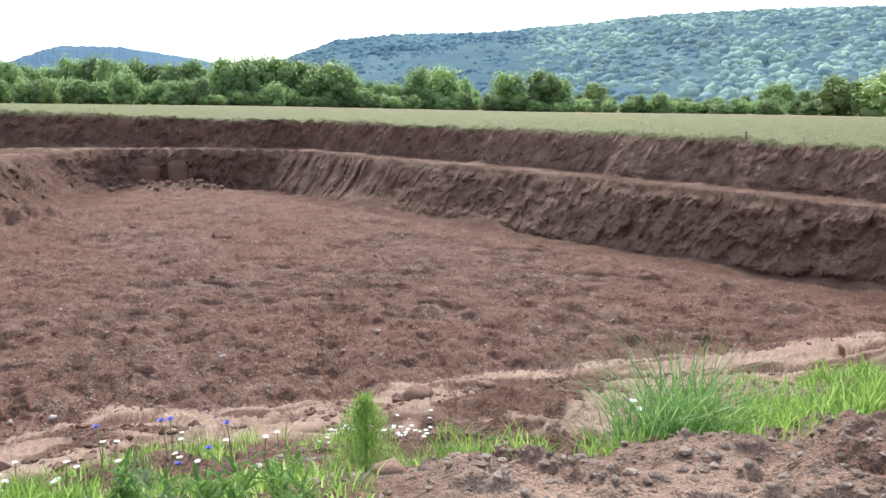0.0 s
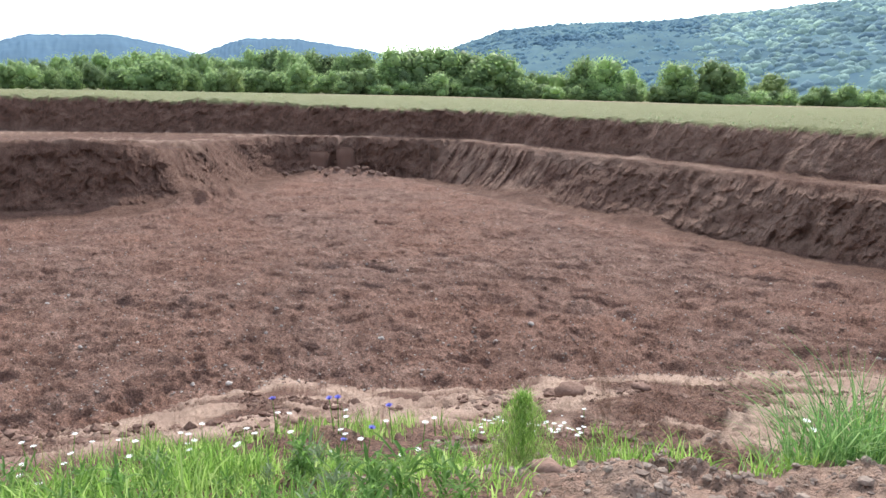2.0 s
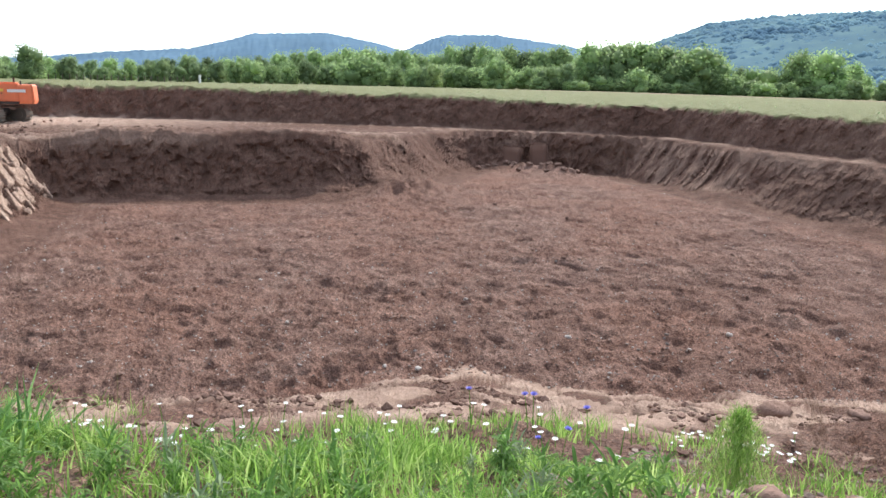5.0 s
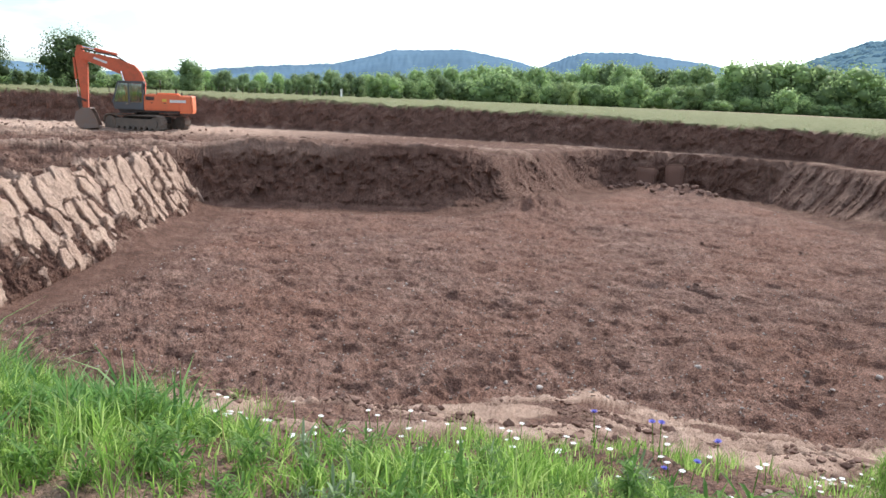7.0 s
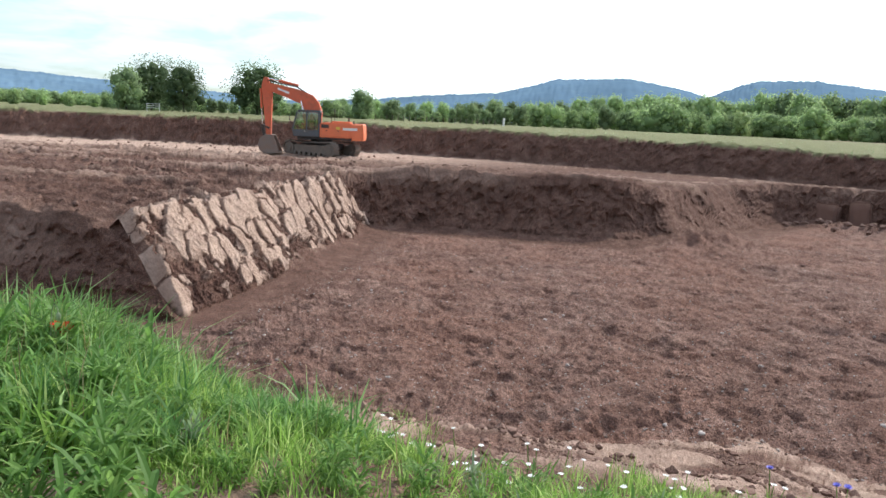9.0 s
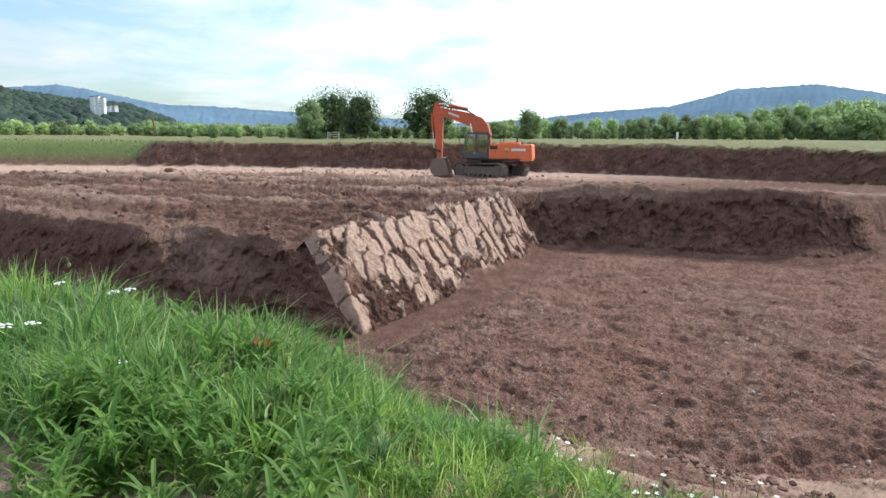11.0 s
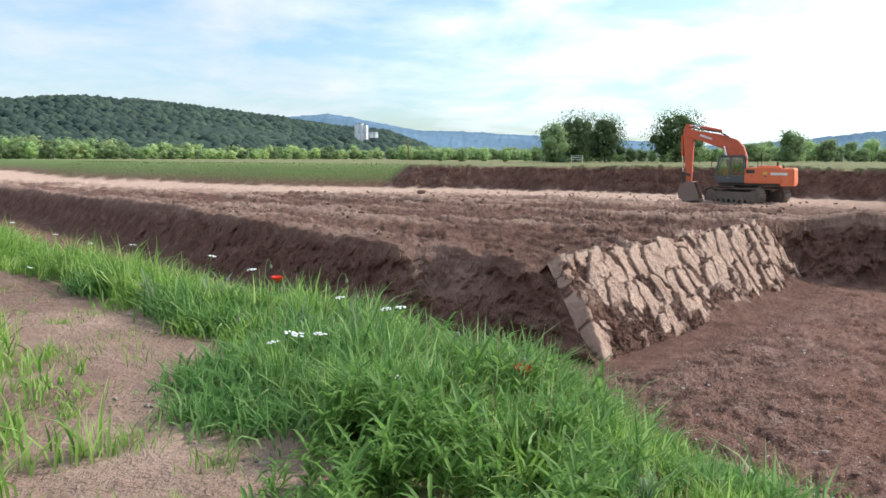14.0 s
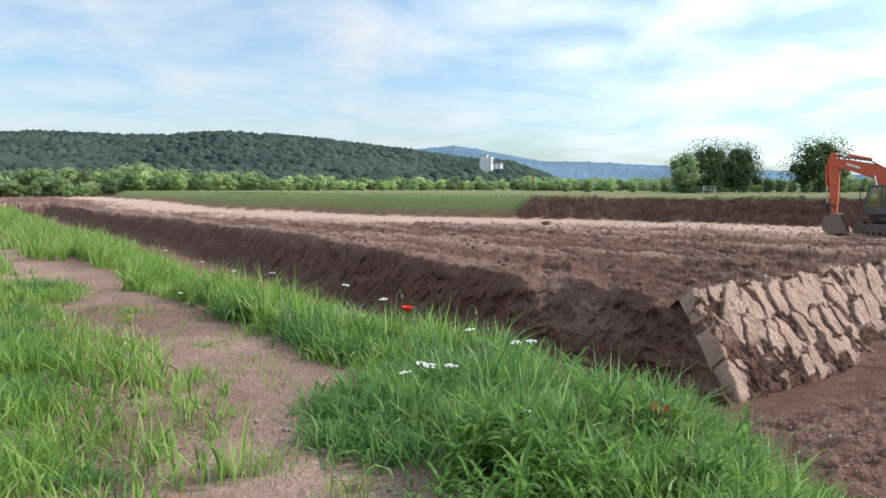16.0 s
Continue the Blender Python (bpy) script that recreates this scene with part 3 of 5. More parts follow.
# ---- trees ----
def tree_mesh(seed, high, wide, leaves, mat, clear=0.12, lobes=9, size=0.45, core=0.58):
    """Trunk with limbs, and a crown of leaf clumps gathered in uneven lobes."""
    rng = random.Random(seed)
    verts, faces = [], []
    def limb(p, q, a, b, sides=6):
        d = (q - p).normalized()
        side = d.orthogonal().normalized(); other = d.cross(side)
        k = len(verts)
        for c, w in ((p, a), (q, b)):
            for s in range(sides):
                t = 2 * math.pi * s / sides
                verts.append(c + (side * math.cos(t) + other * math.sin(t)) * w)
        for s in range(sides):
            faces.append((k + s, k + (s + 1) % sides, k + sides + (s + 1) % sides, k + sides + s))
    fork = Vector((rng.uniform(-.03, .03) * high, rng.uniform(-.03, .03) * high, high * (clear + 0.22)))
    limb(Vector((0, 0, -0.4)), fork, high * 0.024, high * 0.016, 8)
    centres = []
    for k in range(lobes):
        t = 2 * math.pi * (k * 0.382 + rng.uniform(-.05, .05))
        hgt = clear + 0.18 + (0.72 - clear * 0.5) * ((k + 0.7) / lobes) + rng.uniform(-.05, .05)
        out = wide * 0.5 * (0.62 * math.sin(math.pi * min(max((hgt - clear) / (1.02 - clear), 0.05), 0.97)) ** 0.6) * rng.uniform(0.55, 1.0)
        c = Vector((math.cos(t) * out, math.sin(t) * out, hgt * high * 0.93))
        centres.append((c, wide * rng.uniform(0.22, 0.33)))
        limb(fork + Vector((0, 0, rng.uniform(-.1, .12) * high)), c, high * 0.009, high * 0.003, 5)
    top = len(verts), len(faces)
    crown_v, crown_f = [], []
    for c, rad in centres:
        ball = bmesh.new(); bmesh.ops.create_icosphere(ball, subdivisions=1, radius=1)
        k = len(crown_v)
        off = Vector((rng.uniform(0, 50), 0, 0))
        for v in ball.verts:
            w = v.co * rad * (core + 0.30 * noise.noise(v.co * 1.7 + off))
            crown_v.append(c + Vector((w.x, w.y, w.z * 0.9)))
        crown_f += [tuple(k + v.index for v in f.verts) for f in ball.faces]
        ball.free()
    solid = len(crown_f)
    for _ in range(leaves):
        c, rad = rng.choice(centres)
        d = Vector((rng.gauss(0, 1), rng.gauss(0, 1), rng.gauss(0, 1) + 0.15)).normalized()
        p = c + Vector((d.x, d.y, d.z * 0.85)) * rad * (0.55 + 0.47 * rng.random() ** 0.7)
        if p.z < 0.1:
            continue
        nrm = (d + Vector((rng.gauss(0, .42), rng.gauss(0, .42), rng.gauss(0, .42)))).normalized()
        s1 = nrm.orthogonal().normalized(); s1.rotate(Matrix.Rotation(rng.uniform(0, 6.28), 3, nrm)); s2 = nrm.cross(s1)
        w = size * rng.uniform(0.6, 1.3)
        k = len(crown_v)
        crown_v += [p + s1 * w, p + s2 * w * 0.6 + nrm * w * 0.2, p - s1 * w * 0.9, p - s2 * w * 0.65 + nrm * w * 0.15]
        crown_f += [(k, k + 1, k + 2), (k, k + 2, k + 3)]
    trunk = bpy.data.meshes.new("trunk"); trunk.from_pydata([tuple(v) for v in verts], [], faces); trunk.materials.append(BARK)
    crown = bpy.data.meshes.new("crown"); crown.from_pydata([tuple(v) for v in crown_v], [], crown_f); crown.materials.append(mat); crown.polygons.foreach_set("use_smooth", np.arange(len(crown_f)) < solid)
    return trunk, crown


def tree(name, meshes, label, category, m, group=""):
    root = new(name)
    for part_name, me in zip(("trunk", "crown"), meshes):
        o = new(part_name, me)
        o.parent = root
    root.matrix_basis = m
    return tagged(root, label, category, group)


def at_bearing(yaw, dist):
    return -math.sin(radians(yaw)) * dist, math.cos(radians(yaw)) * dist


KINDS = {
    "round": [tree_mesh(s, 10, 10, 2500, LEAF, -0.08, 22, 0.27, 0.5) for s in (1, 2, 3, 4)],
    "bush": [tree_mesh(s, 6, 8.5, 1250, LEAF, -0.12, 10, 0.28) for s in (5, 6)],
    "dark": [tree_mesh(s, 9, 8.5, 1600, LEAF_DARK, -0.1, 12, 0.30) for s in (7, 8)],
    "pale": [tree_mesh(s, 9, 9, 1600, LEAF_PALE, -0.1, 12, 0.28) for s in (9, 10)],
    "far": [tree_mesh(s, 9, 8.5, 420, m, -0.1, 8, 0.5) for s, m in ((21, LEAF), (22, LEAF_DARK), (23, LEAF), (24, LEAF_PALE))],
    "airy": [tree_mesh(s, 12, 15, 4600, LEAF_OLD, 0.0, 30, 0.26, 0.30) for s in (12, 13)],
}
WORDS = {"round": "leafy green broadleaf tree in the field hedge", "bush": "dense low green bush along the field edge", "dark": "dark green dense tree in the tree line",
         "pale": "pale yellow-green willow-like tree", "far": "pale green tree in a long distant belt", "airy": "tall loose-crowned old tree with visible limbs"}
rt = random.Random(44)


def plant(kind, yaw, dist, high, wide=1.0):
    mesh = rt.choice(KINDS[kind])
    base = {"round": 10, "bush": 6, "dark": 9, "pale": 9, "airy": 12, "far": 9}[kind]
    s = high / base
    x, y = at_bearing(yaw, dist)
    z = height(x, y) - 0.1
    m = pose(x, y, z, 0, 0, rt.uniform(0, 360)) @ Matrix.Diagonal((s * wide, s * wide, s, 1))
    return tree("bush" if kind == "bush" else "tree", mesh, WORDS[kind], "bush" if kind == "bush" else "tree", m, "tree line beyond the field")


def high_at(deg, dist):
    return dist * math.tan(radians(deg)) + 1.0


# single trees that stand out: kind, bearing, distance, skyline angle, breadth
for kind, yaw, dist, deg, wide in [
        ("pale", -28.9, 186, 2.7, 1.4), ("pale", -26.4, 188, 2.45, 1.3), ("round", -22.7, 230, 1.95, 1.3), ("bush", -18.6, 200, 0.8, 1.4), ("bush", -16.9, 200, 0.65, 1.3), ("dark", -20.6, 205, 1.1, 0.8),
        ("dark", -13.6, 195, 1.2, 0.9), ("bush", -15.0, 195, 1.1, 1.1), ("dark", -11.6, 200, 1.0, 0.9), ("pale", -10.4, 215, 1.95, 1.1), ("round", -6.8, 200, 2.9, 1.1), ("round", -4.2, 198, 2.7, 1.1), ("round", -8.0, 205, 2.2, 0.9),
        ("round", 0.6, 200, 2.95, 1.1), ("round", 2.4, 204, 2.95, 1.0), ("round", -0.9, 206, 2.2, 0.8), ("bush", 4.6, 205, 1.7, 1.1), ("round", 8.5, 200, 3.15, 1.2), ("round", 10.6, 208, 3.2, 1.2), ("round", 12.4, 205, 3.4, 1.1),
        ("round", 14.3, 206, 3.4, 1.1), ("round", 16.0, 205, 3.25, 1.0), ("pale", 27.4, 190, 1.5, 0.9),
        ("airy", 61.9, 135, 3.15, 1.1), ("airy", 66.9, 132, 2.9, 0.9), ("airy", 69.0, 138, 3.05, 0.9), ("dark", 70.6, 130, 2.55, 1.0), ("dark", 54.4, 160, 1.85, 1.1), ("dark", 52.3, 165, 1.35, 1.0)]:
    plant(kind, yaw, dist, high_at(deg, dist), wide)
# the belt behind the field
yaw = -34.0
while yaw < 57:
    top = float(np.interp(yaw, [-34, -24, -19, -13, -9, -2, 4.5, 7, 17, 19.5, 24.8, 30.5, 38, 41, 45, 49, 52, 54.5, 57], [1.9, 1.6, 1.2, 1.2, 1.5, 1.6, 1.7, 2.6, 3.0, 3.1, 3.2, 2.7, 2.5, 2.1, 1.8, 1.5, 1.4, 1.5, 1.2]))
    back = rt.uniform(212, 240)
    plant(rt.choice(["round", "round", "dark", "round"]), yaw, back, high_at(top * rt.uniform(0.75, 1.0), back), rt.uniform(0.75, 1.0))
    front = rt.uniform(192, 206)
    plant(rt.choice(["bush", "bush", "dark", "round"]), yaw + 0.6, front, high_at(top * rt.uniform(0.35, 0.7), front), rt.uniform(0.8, 1.15))
    yaw += 1.25 if yaw > 4 else 1.9
yaw = -34.0
while yaw < 20:
    front = rt.uniform(190, 200)
    plant("bush", yaw, front, high_at(rt.uniform(0.35, 0.85), front), rt.uniform(1.1, 1.6))
    yaw += rt.uniform(0.6, 1.2)
# hedge and orchard towards the valley's end, then the long belt of poplars and willows
yaw = 56.0
while yaw < 80:
    front = rt.uniform(150, 175)
    top = 0.95 if yaw < 72 else 0.8
    plant(rt.choice(["dark", "bush", "bush"]) if yaw < 72.5 else "round", yaw, front, high_at(top * rt.uniform(0.6, 1.0), front), rt.uniform(0.9, 1.3) if yaw < 72.5 else 0.9)
    yaw += 0.75 if yaw < 72.5 else 1.6
yaw = 70.5
while yaw < 82:
    far = rt.uniform(235, 255)
    plant(rt.choice(["bush", "dark", "bush"]), yaw, far, high_at(rt.uniform(0.55, 0.8), far), 1.3)
    yaw += 0.9
yaw = 73.0
while yaw < 124:
    top = float(np.interp(yaw, [73, 85, 93, 100, 104, 108, 124], [0.9, 0.95, 1.0, 1.1, 1.6, 1.8, 1.8]))
    for far, part_of in ((rt.uniform(330, 350), 1.0), (rt.uniform(300, 315), 0.7)):
        plant("far", yaw + rt.uniform(-.3, .3), far, high_at(top * part_of * rt.uniform(0.6, 1.0), far), rt.uniform(1.0, 1.5))
    yaw += rt.uniform(0.4, 0.75)

# ---- building blocks ----
def part(name, bm, mat, parent=None, label="", smooth=False):
    mesh = bpy.data.meshes.new(name)
    bm.to_mesh(mesh)
    bm.free()
    mesh.materials.append(mat)
    if smooth:
        mesh.polygons.foreach_set("use_smooth", np.ones(len(mesh.polygons), bool))
    ob = new(name, mesh)
    ob.parent = parent
    return tagged(ob, label) if label else ob


def bevelled(bm, width, segments=2):
    if width:
        bmesh.ops.bevel(bm, geom=list(bm.edges), offset=width, segments=segments, affect="EDGES", clamp_overlap=True)
    return bm


def box(size, place=(0, 0, 0), bevel=0.0, turn=None, bm=None):
    out = bm or bmesh.new()
    one = bmesh.new()
    bmesh.ops.create_cube(one, size=1, matrix=Matrix.Diagonal((*size, 1)))
    bevelled(one, bevel)
    bmesh.ops.transform(one, matrix=Matrix.Translation(place) @ (turn or Matrix()), verts=one.verts)
    tmp = bpy.data.meshes.new("tmp"); one.to_mesh(tmp); one.free(); out.from_mesh(tmp); bpy.data.meshes.remove(tmp)
    return out


def slab(outline, y0, y1, bevel=0.0, bm=None):
    """An outline in x and z, drawn out from y0 to y1."""
    out = bm or bmesh.new()
    one = bmesh.new()
    a = [one.verts.new((x, y0, z)) for x, z in outline]
    b = [one.verts.new((x, y1, z)) for x, z in outline]
    one.faces.new(a); one.faces.new(b[::-1])
    for k in range(len(a)):
        one.faces.new((a[k], b[k], b[(k + 1) % len(a)], a[(k + 1) % len(a)]))
    bmesh.ops.recalc_face_normals(one, faces=one.faces)
    bevelled(one, bevel)
    tmp = bpy.data.meshes.new("tmp"); one.to_mesh(tmp); one.free(); out.from_mesh(tmp); bpy.data.meshes.remove(tmp)
    return out


def rod(p, q, r0, r1=None, sides=12, bm=None):
    out = bm or bmesh.new()
    p, q = Vector(p), Vector(q)
    d = q - p
    m = Matrix.Translation((p + q) / 2) @ d.to_track_quat("Z", "Y").to_matrix().to_4x4()
    bmesh.ops.create_cone(out, cap_ends=True, segments=sides, radius1=r0, radius2=r0 if r1 is None else r1, depth=d.length, matrix=m)
    return out


# ---- excavator ----
ORANGE = plain("orange_paint", (0.86, 0.20, 0.08), 0.32, 0, (0.42, 0.20, 0.12), 1.3, 0.35)
ORANGE_OLD = plain("worn_orange_paint", (0.70, 0.14, 0.062), 0.45, 0, (0.22, 0.12, 0.08), 2.0, 0.55)
STEEL = plain("dusty_dark_steel", (0.045, 0.043, 0.042), 0.6, 0.4, (0.20, 0.14, 0.11), 2.4, 0.75)
TRACK = plain("muddy_track_steel", (0.17, 0.14, 0.115), 0.75, 0.2, (0.27, 0.195, 0.15), 1.6, 0.9)
CHROME = plain("chromed_rod", (0.75, 0.75, 0.76), 0.15, 1.0)
CAB = plain("dark_grey_cab_paint", (0.10, 0.105, 0.112), 0.5, 0, (0.14, 0.11, 0.09), 2.0, 0.4)
BUCKET = plain("scoured_bucket_steel", (0.24, 0.19, 0.16), 0.65, 0.3, (0.30, 0.19, 0.14), 2.2, 0.9)
WHITE = plain("white_paint", (0.78, 0.77, 0.74), 0.5, 0, (0.5, 0.4, 0.32), 3.0, 0.3)
YELLOW = plain("yellow_plate", (0.75, 0.50, 0.08), 0.5)
LAMP = plain("lamp_glass", (0.7, 0.72, 0.74), 0.1)
SEAT = plain("dark_seat_cloth", (0.03, 0.03, 0.032), 0.9)
glass, gn, gl, gb = material("tinted_glass", 0.03, 0.5)
clear_pane, gloss, both_g = gn.new("ShaderNodeBsdfTransparent"), gn.new("ShaderNodeBsdfGlossy"), gn.new("ShaderNodeMixShader")
clear_pane.inputs[0].default_value = (0.80, 0.86, 0.87, 1)
gloss.inputs["Roughness"].default_value = 0.03
both_g.inputs[0].default_value = 0.22
gl.new(clear_pane.outputs[0], both_g.inputs[1]); gl.new(gloss.outputs[0], both_g.inputs[2])
gl.new(both_g.outputs[0], gn["Material Output"].inputs["Surface"])


def excavator(m):
    root = new("excavator")
    # undercarriage, turned a little against the upper works
    under = part("undercarriage", box((2.3, 1.9, 0.42), (0, 0, 0.62), 0.06), STEEL, root)
    part("slew_ring", rod((0, 0, 0.78), (0, 0, 1.14), 0.72, sides=28), STEEL, root)
    spin = Matrix.Rotation(radians(-31), 4, "Z")
    under.matrix_basis = spin
    for side in (-1, 1):
        y = side * 1.2
        half, rad = 1.68, 0.46
        bm = bmesh.new()
        # shoes laid round the loop
        loop = 2 * (2 * half) + 2 * math.pi * rad
        count = 46
        for k in range(count):
            s = k / count * loop
            if s < 2 * half:
                x, z, a = -half + s, 2 * rad, 0
            elif s < 2 * half + math.pi * rad:
                t = (s - 2 * half) / rad
                x, z, a = half + math.sin(t) * rad, rad + math.cos(t) * rad, t
            elif s < 4 * half + math.pi * rad:
                x, z, a = half - (s - 2 * half - math.pi * rad), 0.0, math.pi
            else:
                t = (s - 4 * half - math.pi * rad) / rad
                x, z, a = -half - math.sin(t) * rad, rad - math.cos(t) * rad, math.pi + t
            sag = -0.05 * math.sin(math.pi * (x + half) / (2 * half)) if 0.5 < z and abs(x) < half else 0
            turn = Matrix.Rotation(a, 4, "Y")
            box((0.17, 0.6, 0.035), (x, y, z + 0.02 + sag), 0, turn, bm)
            box((0.02, 0.6, 0.075), (x, y, z + 0.02 + sag), 0, turn @ Matrix.Translation((0.05, 0, 0.03)), bm)
        track = part("track", bm, TRACK, root, "mud-caked steel crawler track")
        track.matrix_basis = spin
        bm = slab([(-1.5, 0.2), (1.5, 0.2), (1.62, 0.5), (1.35, 0.72), (-1.35, 0.72), (-1.62, 0.5)], y - 0.16, y + 0.16, 0.03)
        part("track_frame", bm, TRACK, track)
        for x, r, nm in ((half, 0.40, "idler_wheel"), (-half, 0.40, "drive_sprocket")):
            bm = rod((x, y - 0.22, 0.46), (x, y + 0.22, 0.46), r, sides=22)
            rod((x, y - 0.27, 0.46), (x, y + 0.27, 0.46), 0.2, sides=16, bm=bm)
            part(nm, bm, TRACK, track)
        for k in range(7):
            x = -1.25 + k * 0.417
            part("roller", rod((x, y - 0.2, 0.17), (x, y + 0.2, 0.17), 0.125, sides=12), TRACK, track)
    # upper works
    part("deck", box((3.7, 2.5, 0.16), (-0.35, 0, 1.2), 0.03), STEEL, root)
    hood = slab([(-2.15, 1.25), (0.05, 1.25), (0.05, 2.12), (-0.15, 2.25), (-2.15, 2.25)], -1.3, 1.32, 0.06)
    hood = part("engine_housing", hood, ORANGE, root, "orange engine housing with side doors")
    for x in (-1.5, -0.72):
        part("side_door", box((0.74, 0.02, 0.82), (x, 1.327, 1.72), 0.008), ORANGE, hood)
        part("door_latch", box((0.09, 0.02, 0.05), (x + 0.27, 1.342, 1.72), 0.006), STEEL, hood)
    part("air_grille", box((0.5, 0.012, 0.22), (-0.35, 1.343, 2.0), 0.0), STEEL, hood)
    part("top_cover", box((1.3, 1.3, 0.1), (-1.3, -0.1, 2.29), 0.03), ORANGE, hood)
    # counterweight, rounded in plan
    bm = bmesh.new()
    ring = [(-2.1, 1.34)] + [(-2.1 - 0.82 * math.sin(t), 1.34 * (1 - (1 - math.cos(t)) * 0.16) if t < 1.2 else 1.34 * math.cos((t - 1.2) * 4.24)) for t in [0.3, 0.6, 0.9, 1.2, 1.3, 1.4, 1.5, 1.57]]
    ring = ring + [(x, -y) for x, y in ring[::-1] if y > 0.01]
    low = [bm.verts.new((x, y, 1.12)) for x, y in ring]
    mid = [bm.verts.new((x * 1.015, y * 1.015, 1.3)) for x, y in ring]
    high = [bm.verts.new((x, y, 2.12)) for x, y in ring]
    crown = [bm.verts.new((x * 0.97, y * 0.95, 2.22)) for x, y in ring]
    for a, b in ((low, mid), (mid, high), (high, crown)):
        for k in range(len(ring)):
            bm.faces.new((a[k], a[(k + 1) % len(ring)], b[(k + 1) % len(ring)], b[k]))
    bm.faces.new(low[::-1]); bm.faces.new(crown)
    bmesh.ops.recalc_face_normals(bm, faces=bm.faces)
    weight = part("counterweight", bm, ORANGE, root, "rounded orange counterweight")
    # maker's name as a plain white bar, and a yellow plate
    part("white_mark", box((0.95, 0.012, 0.17), (-2.0, 1.352, 1.86), 0.0), WHITE, hood, "plain white bar of lettering")
    part("yellow_mark", box((0.26, 0.012, 0.16), (-1.2, 1.344, 1.9), 0.0), YELLOW, hood, "small yellow plate")
    part("exhaust_pipe", rod((-1.75, -0.4, 2.2), (-1.75, -0.4, 2.62), 0.055), STEEL, root)
    part("beacon", rod((-2.2, 0.75, 2.2), (-2.2, 0.75, 2.42), 0.06, 0.04), STEEL, root)
    bm = rod((-0.05, 1.2, 2.25), (-0.05, 1.2, 2.75), 0.02)
    rod((-0.05, 1.2, 2.75), (-0.75, 1.2, 2.6), 0.02, bm=bm); rod((-0.75, 1.2, 2.6), (-0.75, 1.2, 2.25), 0.02, bm=bm)
    part("handrail", bm, STEEL, root)
    bm = rod((-0.7, -1.2, 2.25), (-0.7, -1.2, 2.95), 0.02)
    box((0.05, 0.22, 0.32), (-0.7, -1.2, 3.0), 0.01, None, bm)
    part("rear_mirror", bm, STEEL, root)
    part("side_tank", box((1.5, 0.8, 0.85), (0.8, -0.95, 1.68), 0.05), ORANGE, root, "orange tool and fuel box")
    part("step_plate", box((0.9, 0.3, 0.06), (1.0, 1.28, 1.08), 0.01), STEEL, root)
    # cab
    y0, y1 = 0.42, 1.38
    cab = part("cab", slab([(0.02, 1.28), (1.72, 1.28), (1.82, 1.72), (0.02, 1.72)], y0, y1, 0.04), CAB, root, "dark grey operator's cab with large windows")
    part("roof", slab([(-0.04, 2.88), (1.52, 2.88), (1.46, 3.0), (0.0, 3.02)], y0 - 0.03, y1 + 0.03, 0.03), CAB, cab)
    for x0, x1, nm in ((0.06, 0.06, "rear_pillar"), (0.86, 0.86, "door_pillar"), (1.8, 1.49, "front_pillar")):
        for y in (y0 + 0.04, y1 - 0.04):
            bm = slab([(x0 - 0.05, 1.7), (x0 + 0.05, 1.7), (x1 + 0.05, 2.9), (x1 - 0.05, 2.9)], y - 0.04, y + 0.04, 0.01)
            part(nm, bm, CAB, cab)
    for y in (y0 + 0.03, y1 - 0.03):
        part("side_window", slab([(0.1, 1.72), (0.82, 1.72), (0.82, 2.86), (0.1, 2.86)], y - 0.006, y + 0.006), glass, cab)
        part("side_window", slab([(0.9, 1.72), (1.76, 1.72), (1.45, 2.86), (0.9, 2.86)], y - 0.006, y + 0.006), glass, cab)
    part("rear_window", box((0.012, y1 - y0 - 0.16, 1.1), (0.05, (y0 + y1) / 2, 2.3)), glass, cab)
    part("windscreen", slab([(1.80, 1.74), (1.812, 1.74), (1.50, 2.86), (1.488, 2.86)], y0 + 0.08, y1 - 0.08), glass, cab)
    bm = box((0.5, 0.5, 0.14), (0.6, 0.9, 1.8), 0.04)
    box((0.14, 0.48, 0.75), (0.36, 0.9, 2.2), 0.05, None, bm)
    part("operator_seat", bm, SEAT, cab)
    part("door_handle", box((0.16, 0.03, 0.04), (0.98, y1 + 0.01, 1.62), 0.008), CHROME, cab)
    bm = rod((1.8, y1, 2.0), (1.95, y1 + 0.2, 2.35), 0.015)
    box((0.03, 0.16, 0.3), (1.95, y1 + 0.2, 2.45), 0.01, None, bm)
    part("wing_mirror", bm, STEEL, cab)
    # boom, stick and bucket
    outline = [(0.1, 1.6), (0.72, 1.6), (1.02, 2.7), (1.42, 3.4), (2.9, 3.95), (3.75, 4.22), (3.9, 4.5), (3.75, 4.72), (1.67, 4.36), (0.66, 4.0), (0.26, 3.55), (0.02, 2.9)]
    boom = part("boom", slab(outline, -0.29, 0.29, 0.035), ORANGE_OLD, root, "worn orange bent boom")
    part("white_mark", box((0.8, 0.012, 0.13), (2.6, 0.297, 4.2), 0, Matrix.Rotation(radians(-20), 4, "Y")), WHITE, boom, "plain white bar of lettering")
    bm = rod((0.5, 0.2, 3.75), (1.7, 0.2, 4.48), 0.03); rod((1.7, 0.2, 4.48), (3.7, 0.2, 4.84), 0.03, bm=bm)
    rod((0.5, 0.12, 3.78), (1.7, 0.12, 4.52), 0.025, bm=bm); rod((1.7, 0.12, 4.52), (3.7, 0.12, 4.87), 0.025, bm=bm)
    part("hydraulic_hoses", bm, STEEL, boom)
